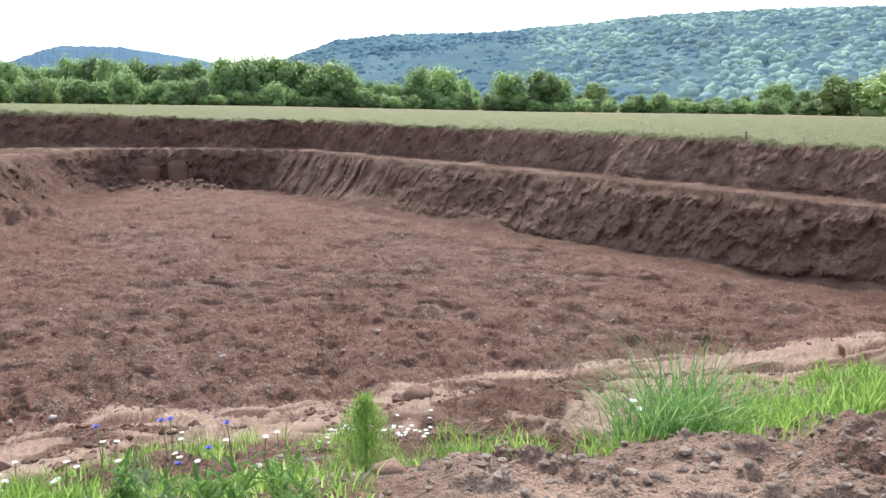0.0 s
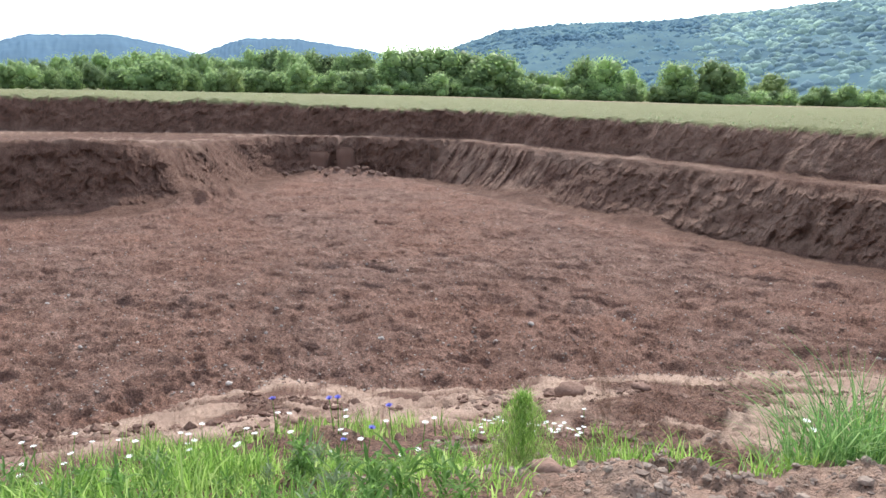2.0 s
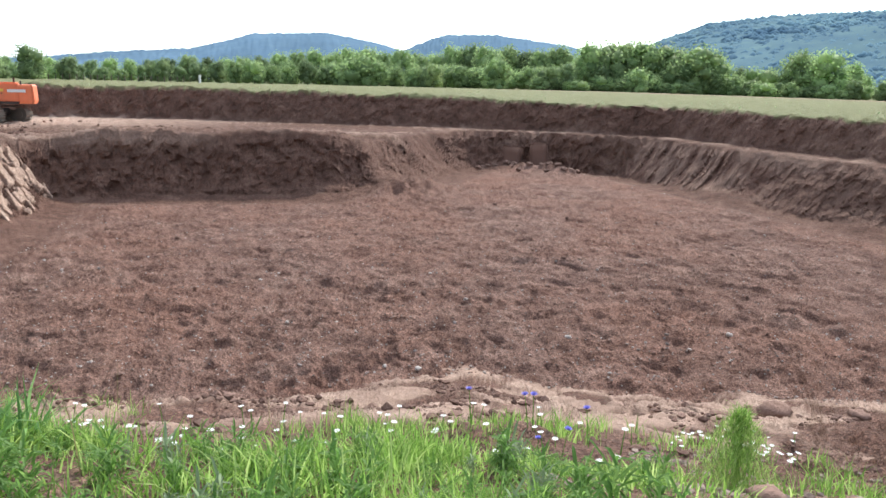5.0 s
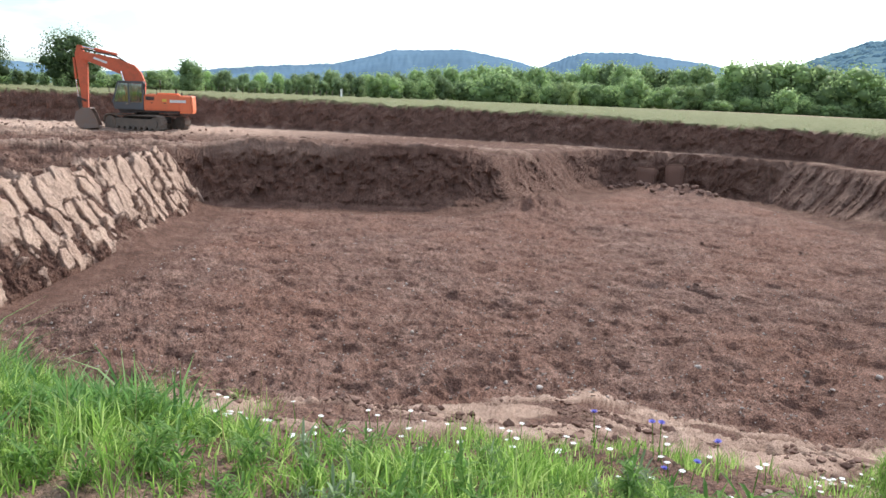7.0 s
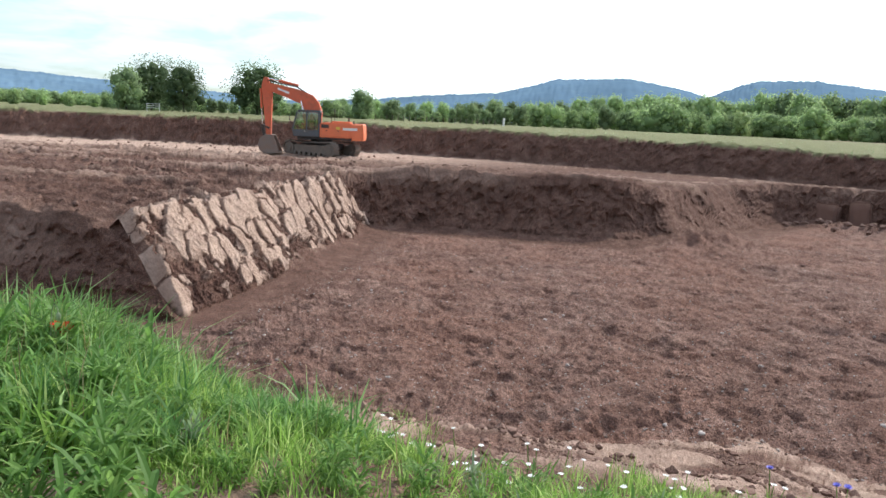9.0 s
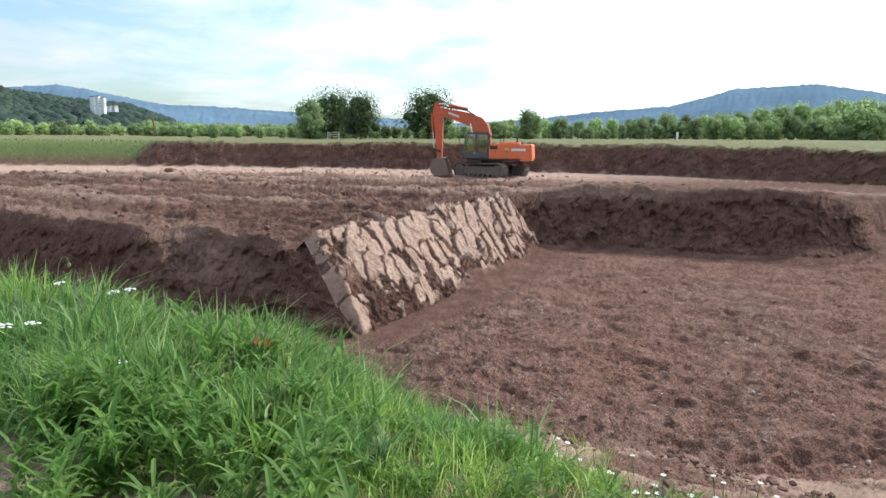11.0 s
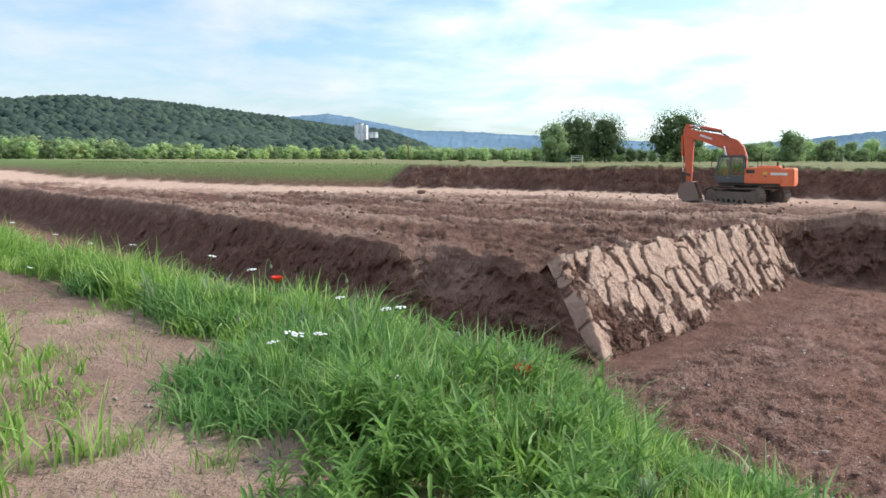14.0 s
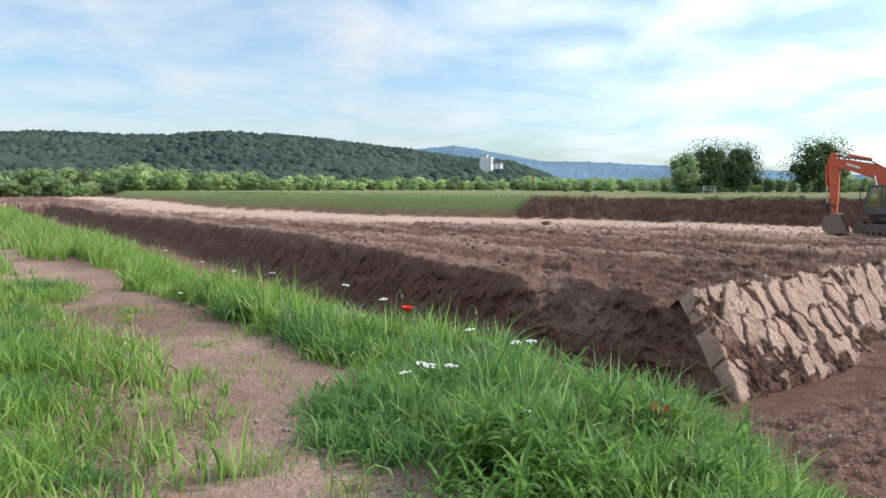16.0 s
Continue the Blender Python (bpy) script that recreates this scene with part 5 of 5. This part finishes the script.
def scatter(master, group, places):
    first = True
    for x, y, lift in places:
        m = pose(x, y, height(x, y) + lift, rw.uniform(-8, 8), rw.uniform(-8, 8), rw.uniform(0, 360))
        if first:
            master.matrix_basis = m
            master["group"] = group
            first = False
        else:
            copy_thing(master, m)


scatter(flower("white_umbel_flower", "white flat-topped flower head above the grass", "flower", PETAL_WHITE, 0.34, umbel), "white umbels on the berm",
        [(-4.26, -0.27, 0.0), (-4.20, -0.20, 0.0), (-4.33, -0.33, -0.02), (-4.25, -0.36, -0.05), (-4.63, 0.33, 0.02), (-4.70, 0.29, 0.0), (-3.69, 0.12, -0.12), (-5.0, 0.05, 0.0), (-6.3, -0.55, 0.05), (-7.0, -1.0, 0.08), (-8.0, -1.8, 0.06), (-9.2, -2.4, 0.06), (-10.5, -3.2, 0.05), (-11.5, -4.0, 0.05), (-13, -5.0, 0.05)])
scatter(flower("daisy", "small white daisy on a thin stalk", "flower", PETAL_WHITE, 0.11, daisy), "small white flowers on the slope",
        [(-0.9 - 0.06 * k + rw.gauss(0, .12), 3.3 + rw.uniform(0, 1.6) - 0.028 * k, rw.uniform(-.06, .06)) for k in range(62)]
        + [(rw.uniform(-0.9, -0.1), rw.uniform(4.6, 6.2), rw.uniform(-.12, -.02)) for _ in range(46)] + [(-3.2 + rw.gauss(0, .35), 2.4 + rw.gauss(0, .3), 0.03) for _ in range(14)] + [(-9 + rw.gauss(0, 1.2), -1.9 + rw.gauss(0, .5), 0.1) for _ in range(24)] + [(0.95 + rw.gauss(0, .07), 3.2 + rw.gauss(0, .07), 0.2) for _ in range(3)])
scatter(flower("poppy", "bright red poppy at the edge of the pit", "flower", PETAL_RED, 0.30, poppy), "red poppies", [(-3.88, 0.80, -0.07 - height(-3.88, 0.80)), (-6.6, -0.4, 0.30 - 0.3 - height(-6.6, -0.4))])
scatter(flower("cornflower", "violet-blue cornflower on a thin stalk", "flower", PETAL_BLUE, 0.20, cornflower), "cornflowers by the slope",
        [(-1.48, 3.85, 0.04), (-1.52, 3.88, 0.0), (-1.82, 3.75, 0.02), (-1.22, 3.55, -0.05), (-1.13, 3.75, 0.02), (-1.36, 3.60, -0.12), (-7.6, -0.9, 0.12), (-7.9, -1.2, 0.1)])


def poppy_bud(x, y, tall, turn):
    """A nodding bud on a bent stem."""
    root = new("poppy_bud")
    pts = [Vector((0, 0, -0.03)), Vector((0.01, 0, tall * 0.6)), Vector((0.03, 0, tall * 0.9)), Vector((0.055, 0, tall)), Vector((0.08, 0, tall * 0.97)), Vector((0.088, 0, tall * 0.9))]
    bm = bmesh.new()
    for p, q in zip(pts, pts[1:]):
        rod(p, q, 0.0028, 0.0026, 6, bm)
    part("stem", bm, GREY_LEAF, root)
    bm = bmesh.new()
    bmesh.ops.create_icosphere(bm, subdivisions=2, radius=0.011, matrix=Matrix.Translation(pts[-1] - Vector((0, 0, 0.014))) @ Matrix.Diagonal((1, 1, 1.7, 1)))
    part("bud", bm, GREY_LEAF, root, "", True)
    root.matrix_basis = pose(x, y, height(x, y), 0, 0, turn)
    return tagged(root, "nodding grey-green poppy bud on a hairy stem", "flower bud", "poppy buds on the berm")


for x, y, tall, turn in [(-4.5, -0.50, 0.40, 250), (-5.1, -0.33, 0.42, 200), (-4.75, 0.05, 0.46, 20), (-5.6, 0.0, 0.45, 80), (-6.1, -0.5, 0.48, 140), (-4.0, 0.6, 0.40, 300), (-3.7, 0.75, 0.36, 10)]:
    poppy_bud(x, y, tall, turn)
sx, sy = sown(140, -5.5, -1.4, -0.6, 3.8, belt)
stalks = blades(sx, sy, terrain(sx, sy)[0], vr.uniform(0.2, 0.36, len(sx)) + 0.12 * step(-2, -3.5, sx), np.full(len(sx), 0.004), vr.uniform(0, 0.25, len(sx)), STALK, "dry_stalks", 2)
tagged(new("dry_stalks", stalks), "thin dry seed stalks rising from the grass", "stalks", kind="stuff")

# ---- stones and clods ----
def lumps(name, label, xs, ys, sizes, mat, category, sink=0.3, flat=0.7):
    """Many small stones or clods in one mesh."""
    ico = bmesh.new(); bmesh.ops.create_icosphere(ico, subdivisions=1, radius=1)
    base = np.array([v.co[:] for v in ico.verts]); tri = np.array([[v.index for v in f.verts] for f in ico.faces]); ico.free()
    n = len(xs)
    z = terrain(xs, ys)[0]
    shape = base[None] * vr.uniform(0.65, 1.25, (n, len(base), 1)) * vr.uniform(0.75, 1.25, (n, 1, 3)) * np.array([1, 1, flat])
    co = shape * sizes[:, None, None] + np.stack([xs, ys, z + sizes * (flat - sink) * 0.6], -1)[:, None]
    faces = (tri[None] + (np.arange(n) * len(base))[:, None, None]).reshape(-1, 3)
    mesh = bpy.data.meshes.new(name)
    mesh.from_pydata(co.reshape(-1, 3).tolist(), [], faces.tolist())
    mesh.materials.append(mat)
    return tagged(new(name, mesh), label, category, kind="stuff")


def lump_material(name, dark, light):
    m, n, l, b = material(name, 0.95, 0.15)
    tint = n.new("ShaderNodeNewGeometry").outputs["Random Per Island"]
    col = ramp(n, l, tint, [(0.0, dark), (1.0, light)])
    g = noise_node(n, l, position(n), 40, 4, 0.65)
    l.new(mixed(n, l, ramp(n, l, g, [(0.3, (0.5, 0.5, 0.5)), (0.7, (0, 0, 0))]), col, tuple(0.5 * v for v in dark)), b.inputs["Base Color"])
    bump(n, l, b, g, 0.7, 0.02)
    return m


PEBBLE = lump_material("pale_pebbles", (0.26, 0.20, 0.17), (0.66, 0.58, 0.52))
CLOD = lump_material("soil_clods", (0.18, 0.105, 0.080), (0.36, 0.225, 0.175))


# ---- the sunlit cut: shaved plates, torn gaps and a jagged crest ----
def nearest_cell(x, y, seed):
    """Nearest of scattered points: how far its edge is, a random number of its own, and the way to it."""
    ix, iy = np.floor(x).astype(np.int64), np.floor(y).astype(np.int64)
    one, two = np.full(x.shape, 9.0), np.full(x.shape, 9.0)
    own, dx, dy = np.zeros(x.shape), np.zeros(x.shape), np.zeros(x.shape)
    for i in (-1, 0, 1):
        for j in (-1, 0, 1):
            ax = x - (ix + i + 0.08 + 0.84 * lattice(ix + i, iy + j, seed))
            ay = y - (iy + j + 0.08 + 0.84 * lattice(ix + i, iy + j, seed + 7))
            d = np.maximum(np.abs(ax) * 1.1, np.abs(ay)) * 0.6 + np.hypot(ax, ay) * 0.4
            closer = d < one
            two = np.where(closer, one, np.minimum(two, d))
            own = np.where(closer, lattice(ix + i, iy + j, seed + 13), own)
            dx, dy = np.where(closer, ax, dx), np.where(closer, ay, dy)
            one = np.where(closer, d, one)
    return two - one, own, dx, dy


def sunlit_cut():
    lip = [(-20.7, 7.2, 2.45), (-25.4, 13.9, 2.5), (-30.2, 20.0, 1.9)]
    run = [0.0, 8.18, 15.94]
    down, across = 118, 620
    f = np.linspace(-0.16, 1.06, down)[None, :]
    u = np.linspace(0, 1, across)[:, None]
    s = -(0.32 + 1.28 * np.clip(f, 0, 1.1)) * (1 - u) + 15.94 * u + 0 * f
    v = (1 - f) * 3.3 + 0 * s
    ls = np.clip(s, 0, None)
    px, py, w = (np.interp(ls, run, [p[k] for p in lip]) for k in range(3))
    over = np.minimum(s, 0)
    px, py = px - 0.574 * over, py + 0.819 * over
    ox, oy = np.interp(ls, run, [0.819, 0.80, 0.78]), np.interp(ls, run, [0.574, 0.60, 0.625])
    # the marks lean, and their outlines are ragged
    wx = 0.16 * fractal(s, v, 0.5, 3, 0.6, 201)
    wy = 0.16 * fractal(s, v, 0.5, 3, 0.6, 203)
    q = s - 0.20 * v + wx
    edge, own, dx, dy = nearest_cell(q / 0.62, (v + wy) / 1.05, 207)
    edge2, own2, dx2, dy2 = nearest_cell(q / 0.27, (v + wy) / 0.42, 211)
    # besides soil tones, plates are coloured as sun-caught and gaps as shaded
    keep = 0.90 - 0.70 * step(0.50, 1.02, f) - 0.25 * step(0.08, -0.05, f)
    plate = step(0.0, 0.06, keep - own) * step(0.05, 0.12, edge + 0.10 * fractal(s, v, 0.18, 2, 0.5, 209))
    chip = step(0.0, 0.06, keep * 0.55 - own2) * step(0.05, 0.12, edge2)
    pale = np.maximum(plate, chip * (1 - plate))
    rough = 1 - 2 * np.abs(fractal(q, v * 0.8, 0.45, 4, 0.6, 213))
    gouge = 1 - 2.2 * np.abs(fractal(q / 0.5, v / 2.6, 1.0, 3, 0.55, 217))
    lift = plate * (0.05 + 0.20 * (own - 0.3) + 0.30 * dx * (own - 0.4) + 0.14 * dy)
    lift = lift + (1 - plate) * (-0.16 + 0.13 * rough + 0.10 * chip + 0.12 * (own2 - 0.5)) + 0.05 * gouge + 0.025 * fractal(s, v, 0.12, 3, 0.6, 219)
    fade = step(0.0, 0.012, u) * step(1.0, 0.97, u) * step(1.06, 0.92, f)
    lift = lift * fade - 0.30 * (1 - fade) + 0.07
    # jagged top, then down behind it
    top = -0.015 - 0.085 * np.clip(fractal(s[:, :1], 0 * s[:, :1], 0.4, 3, 0.6, 221) + 0.1 + 0.5 * (own[:, :1] - 0.5), 0, 1)
    ff = np.maximum(f, top)
    back = np.clip(top - f, 0, 1)
    flat = ff * w + lift * 0.68 - back * 3.2
    z = LEVEL + (FLOOR - LEVEL) * ff + lift * 0.72 - back * 3.0
    x, y = px + ox * flat, py + oy * flat
    n, m = x.shape
    i = np.arange(n - 1)[:, None]; j = np.arange(m - 1)[None, :]
    quad = np.stack([i * m + j, (i + 1) * m + j, (i + 1) * m + j + 1, i * m + j + 1], -1).reshape(-1, 4)
    mesh = bpy.data.meshes.new("cut_face")
    mesh.from_pydata(np.stack([x, y, z], -1).reshape(-1, 3).tolist(), [], quad.tolist())
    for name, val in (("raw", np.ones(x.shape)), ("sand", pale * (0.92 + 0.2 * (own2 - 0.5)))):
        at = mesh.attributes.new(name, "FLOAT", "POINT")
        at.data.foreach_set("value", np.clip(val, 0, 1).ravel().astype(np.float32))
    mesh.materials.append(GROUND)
    return tagged(new("cut_face", mesh), "sunlit cut of pale shaved plates and torn soil, sun and shade partly painted", "soil", kind="structure")


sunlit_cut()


GROUND_BROWN = lump_material("soil_slab_face", (0.20, 0.110, 0.082), (0.24, 0.135, 0.10))


def in_pit(x, y, margin=1.2):
    d, _, w, inside = along(LIP, x, y)
    return inside & (d > w + margin) & (rim_distance(x, y) > 9.5) & (x > -30)


def pit_places(count, near=12.0, far=46.0):
    r = near * (far / near) ** vr.uniform(0, 1, count * 4)
    t = np.radians(vr.uniform(-32, 74, count * 4))
    x, y = -np.sin(t) * r, np.cos(t) * r
    ok = in_pit(x, y)
    return x[ok][:count], y[ok][:count]


x, y = pit_places(6800)
lumps("pebbles", "pale pebbles strewn over the pit floor", x, y, vr.uniform(0.009, 0.026, len(x)) * (1 + 0.9 * (vr.uniform(0, 1, len(x)) > 0.95)), PEBBLE, "pebbles", 0.2)
x, y = pit_places(5200)
g = fractal(x, y, 2.2, 3, 0.55, 151) > -0.1
x, y = x[g], y[g]
lumps("clods", "loose reddish soil clods over the pit floor", x, y, vr.uniform(0.012, 0.034, len(x)) * (1 + 1.6 * (vr.uniform(0, 1, len(x)) > 0.97)), CLOD, "clods", 0.55)
# rubble at the foot of the cut faces
pts = []
for k in range(len(LIP) - 1):
    (ax, ay, aw), (bx, by, bw) = LIP[k], LIP[k + 1]
    if max(ax, bx) > 20 or min(ax, bx) < -50:
        continue
    ex, ey = bx - ax, by - ay
    size = math.hypot(ex, ey)
    for _ in range(int(size * 26)):
        u = rw.random()
        off = (aw + (bw - aw) * u) + abs(rw.gauss(0, 0.45)) + 0.05
        pts.append((ax + ex * u + ey / size * -off * -1, ay + ey * u - ex / size * off))
pts = np.array(pts)
inside = along(LIP, pts[:, 0], pts[:, 1])[3]
flip = pts[inside]
lumps("rubble", "crumbled soil at the foot of the cut faces", flip[:, 0], flip[:, 1], vr.uniform(0.03, 0.11, len(flip)), CLOD, "rubble", 0.3)
x, y = -20 - 45 * vr.uniform(0, 1, 6000) ** 1.4, vr.uniform(-12, 34, 6000)
d, _, _, inside = along(LIP, x, y)
g = ~inside & (d > 0.5) & (rim_distance(x, y) > 14) & (fractal((x * 0.85 + y * 0.53) / 6.0, -x * 0.53 + y * 0.85, 1.0, 3, 0.55, 31) > 0.0)
lumps("clods", "dark soil clods on the stripped level", x[g], y[g], 0.02 + 0.10 * vr.uniform(0, 1, g.sum()) ** 2.5, CLOD, "clods", 0.35)
x, y = vr.uniform(-6, 3.5, 9000), vr.uniform(1.5, 10, 9000)
d = rim_distance(x, y)
g = (d > 1.7) & (d < 7.5) & (fractal(x, y, 0.9, 3, 0.6, 167) > 0.05)
x, y = x[g], y[g]
lumps("clods", "crumbled brown soil down the slope", x, y, 0.008 + 0.045 * vr.uniform(0, 1, len(x)) ** 2.6, CLOD, "clods", 0.5)
DRY_CLOD = lump_material("dry_clods", (0.25, 0.18, 0.145), (0.46, 0.355, 0.29))
x, y = vr.uniform(-0.9, 2.8, 5200), vr.uniform(1.5, 4.8, 5200)
g = fractal(x, y, 0.5, 3, 0.6, 161) > -0.15
x, y = x[g], y[g]
lumps("clods", "dry brown clods on the near brink", x, y, 0.004 + 0.020 * vr.uniform(0, 1, len(x)) ** 2.2, DRY_CLOD, "clods", 0.5)
x, y = vr.uniform(-8, -1.6, 1500), vr.uniform(-3.6, 0.6, 1500)
g = (fractal(x, y, 0.6, 3, 0.6, 163) > 0.12) & (rim_distance(x, y) < 0.1)
x, y = x[g], y[g]
lumps("clods", "crumbs of trodden soil on the sandy path", x, y, 0.004 + 0.022 * vr.uniform(0, 1, len(x)) ** 2, DRY_CLOD, "clods", 0.5)


def stone(seed, radius, flat, mat, name, label, category, x, y, group, lift=0.0):
    bm = bmesh.new()
    bmesh.ops.create_icosphere(bm, subdivisions=3 if radius > 0.1 else 2, radius=radius)
    rng = random.Random(seed)
    off = Vector((rng.uniform(0, 50), rng.uniform(0, 50), 0))
    for v in bm.verts:
        v.co *= 1 + 0.5 * noise.noise(v.co / radius * 0.9 + off) + 0.30 * noise.noise(v.co / radius * 2.3 + off) + 0.14 * noise.noise(v.co / radius * 6 + off)
        v.co.z *= flat
    ob = part(name, bm, mat, None, "", seed % 2 == 0)
    ob.matrix_basis = pose(x, y, height(x, y) + radius * flat * 0.35 + lift, 0, 0, rng.uniform(0, 360))
    return tagged(ob, label, category, group)


for k, (x, y) in enumerate([(-5.46, 20.35), (-7.36, 15.76), (-4.34, 14.1), (2.15, 20.93), (-6.1, 11.1), (-3.4, 17.4), (-9.8, 12.2), (-12.5, 14.6), (-1.5, 15.8), (-8.4, 19.0)]):
    stone(200 + k, 0.04 + 0.015 * (k % 3), 0.75, PEBBLE, "stone", "single pale stone on the pit floor", "stone", x, y, "stones on the pit floor")
for k in range(34):
    stone(301 + 2 * k, rw.uniform(0.06, 0.2), 0.7, CLOD, "soil_block", "broken block of dark soil below the back wall", "soil block", rw.uniform(-19.2, -13.0), 43.6 - abs(rw.gauss(0, 0.8)), "fallen soil blocks")
for k, (x, y, w, h) in enumerate([(-17.6, 44.3, 1.3, 1.7), (-15.9, 44.8, 1.1, 1.9)]):
    bm = box((w, 0.7, h), (0, 0, h / 2 - 0.3), 0.12)
    bmesh.ops.subdivide_edges(bm, edges=list(bm.edges), cuts=3, use_grid_fill=True)
    for vert in bm.verts:
        vert.co += Vector((0.12, 0.12, 0.10)) * noise.noise(vert.co * 2.2 + Vector((k * 9, 0, 0)))
    ob = part("soil_slab", bm, GROUND_BROWN, None, "", True)
    ob.matrix_basis = pose(x, y, FLOOR + 0.1, -12, 4 - 8 * k, 14)
    tagged(ob, "large slab of soil leaning on the back wall", "soil block", "soil slabs")
for k, (x, y, r) in enumerate([(-57.0, 9.5, 0.35), (-49.0, 12.0, 0.25), (-0.9, 9.1, 0.15), (-0.6, 9.3, 0.12), (-0.35, 9.0, 0.16), (-1.9, 9.2, 0.10), (0.5, 9.3, 0.12), (0.05, 2.72, 0.04), (-0.2, 2.55, 0.06), (0.55, 2.5, 0.04)]):
    stone(360 + k, r, 0.6, CLOD, "clod", "large loose clod of brown soil", "clod", x, y, "large clods")

# ---- field, posts and the far settlement ----
r = 30 * 6.0 ** vr.uniform(0, 1, 1100)
t = np.radians(vr.uniform(-32, 60, 1100))
x, y = -np.sin(t) * r, np.cos(t) * r
g = ~along(UPPER, x, y)[3] & (along(UPPER, x, y)[0] > 2.0)
x, y = x[g], y[g]
me = blades(x, y, terrain(x, y)[0], vr.uniform(0.05, 0.2, len(x)), vr.uniform(0.03, 0.1, len(x)), vr.uniform(0.2, 0.8, len(x)), LEAF_DARK, "field_plants", 2)
tagged(new("field_plants", me), "sparse dark seedlings in the pale field", "plants", kind="stuff")
BANK_GRASS = grass_material("rough_grass", (0.13, 0.175, 0.06), (0.19, 0.235, 0.09), (0.28, 0.30, 0.14))
x = np.concatenate([vr.uniform(-150, -73, 16000)])
y = vr.uniform(-48, 14, 16000)
d, _, w, ins = along(UPPER, x, y)
g = ~ins & (w > 3.5) & (d < w * 1.3)
me = blades(x[g], y[g], terrain(x[g], y[g])[0], vr.uniform(0.12, 0.32, g.sum()), vr.uniform(0.04, 0.09, g.sum()), vr.uniform(0.3, 1.0, g.sum()), BANK_GRASS, "bank_grass", 2)
tagged(new("bank_grass", me), "rough green grass on the embankment", "grass", kind="stuff")


def post(name, yaw, dist, high, wide, mat, label, group="", lean=0.0):
    x, y = at_bearing(yaw, dist)
    bm = box((wide, wide, high + 0.3), (0, 0, high / 2 - 0.15), wide * 0.15)
    ob = part(name, bm, mat)
    ob.matrix_basis = pose(x, y, height(x, y), lean, lean, 20)
    return tagged(ob, label, "post", group)


OLD_WOOD = plain("grey_wood", (0.18, 0.14, 0.11), 0.9, 0, (0.08, 0.06, 0.05), 4.0)
post("marker_stake", -20.9, 33, 0.36, 0.05, OLD_WOOD, "short wooden marker stake in the field")
post("gate_post", 43.95, 150, 1.5, 0.35, WHITE, "white gate post by the hedge")
for k in range(22):
    post("fence_post", 44.6 + k * 0.42, 152 + k * 0.6, 1.1, 0.12, OLD_WOOD, "thin grey wooden fence post by the hedge", "fence along the hedge")
post("leaning_mast", 81.2, 240, 5.6, 0.45, plain("brown_timber", (0.30, 0.19, 0.12), 0.9), "leaning brown timber mast beyond the field", "", 9)


def cattle_gate(yaw, dist):
    x, y = at_bearing(yaw, dist)
    root = new("field_gate")
    for sx in (-0.9, 0.9):
        part("gate_post", box((0.1, 0.1, 1.2), (sx, 0, 0.6), 0.01), WHITE, root)
    for z in (0.5, 0.8, 1.1):
        part("rail", box((1.8, 0.05, 0.07), (0, 0, z), 0.01), WHITE, root)
    root.matrix_basis = pose(x, y, height(x, y), 0, 0, yaw)
    return tagged(root, "pale tubular field gate beside the trees", "gate")


cattle_gate(68.9, 128)
WALL_WHITE = plain("white_render", (0.88, 0.87, 0.86), 0.8, 0, (0.7, 0.68, 0.65), 0.2, 0.3)
PANE = plain("dark_window", (0.08, 0.10, 0.13), 0.2)
ROOF = plain("grey_roof", (0.16, 0.15, 0.16), 0.8)


def tower_block(yaw, dist, deg_low, deg_high, width, group):
    x, y = at_bearing(yaw, dist)
    low = 1.25 + dist * math.tan(radians(deg_low)) - 12
    high = 1.25 + dist * math.tan(radians(deg_high))
    root = new("apartment_tower")
    tall = high - low
    part("wall", box((width, 5, tall), (0, 0, tall / 2), 0.05), WALL_WHITE, root)
    part("roof", box((width + 0.4, 5.4, 0.5), (0, 0, tall + 0.4), 0.05), ROOF, root)
    for floor in range(int((tall - 11) // 2.7)):
        for k in range(2):
            part("window", box((width * 0.16, 0.1, 1.0), (width * (k - 0.5) * 0.45, -2.54, 12.5 + floor * 2.7)), PANE, root)
    root.matrix_basis = pose(x, y, low, 0, 0, yaw + 50)
    return tagged(root, "white high-rise apartment block on the wooded slope", "building", group)


for yaw, hi, w in ((84.95, 2.42, 4.2), (84.66, 2.48, 4.2), (84.34, 2.36, 4.2)):
    tower_block(yaw, 950, 1.80, hi, w, "apartment blocks on the hill")


def house(yaw, dist, deg, width):
    x, y = at_bearing(yaw, dist)
    z = 1.25 + dist * math.tan(radians(deg)) - 7
    root = new("house")
    part("wall", box((width, 8, 11), (0, 0, 5.5), 0.05), WALL_WHITE, root)
    part("roof", slab([(-width / 2 - 0.5, 11), (width / 2 + 0.5, 11), (0, 14.5)], -4.5, 4.5), ROOF, root)
    for k in (-1, 1):
        part("window", box((1.3, 0.1, 1.5), (k * width * 0.25, -4.04, 8.5)), PANE, root)
    root.matrix_basis = pose(x, y, z, 0, 0, yaw + 30) @ Matrix.Scale(0.62, 4)
    return tagged(root, "white house with a grey roof on the far slope", "house", "houses on the slope")


for yaw, deg, w in ((83.95, 1.98, 11), (83.6, 2.0, 14)):
    house(yaw, 940, deg - 0.12, w * 0.5)
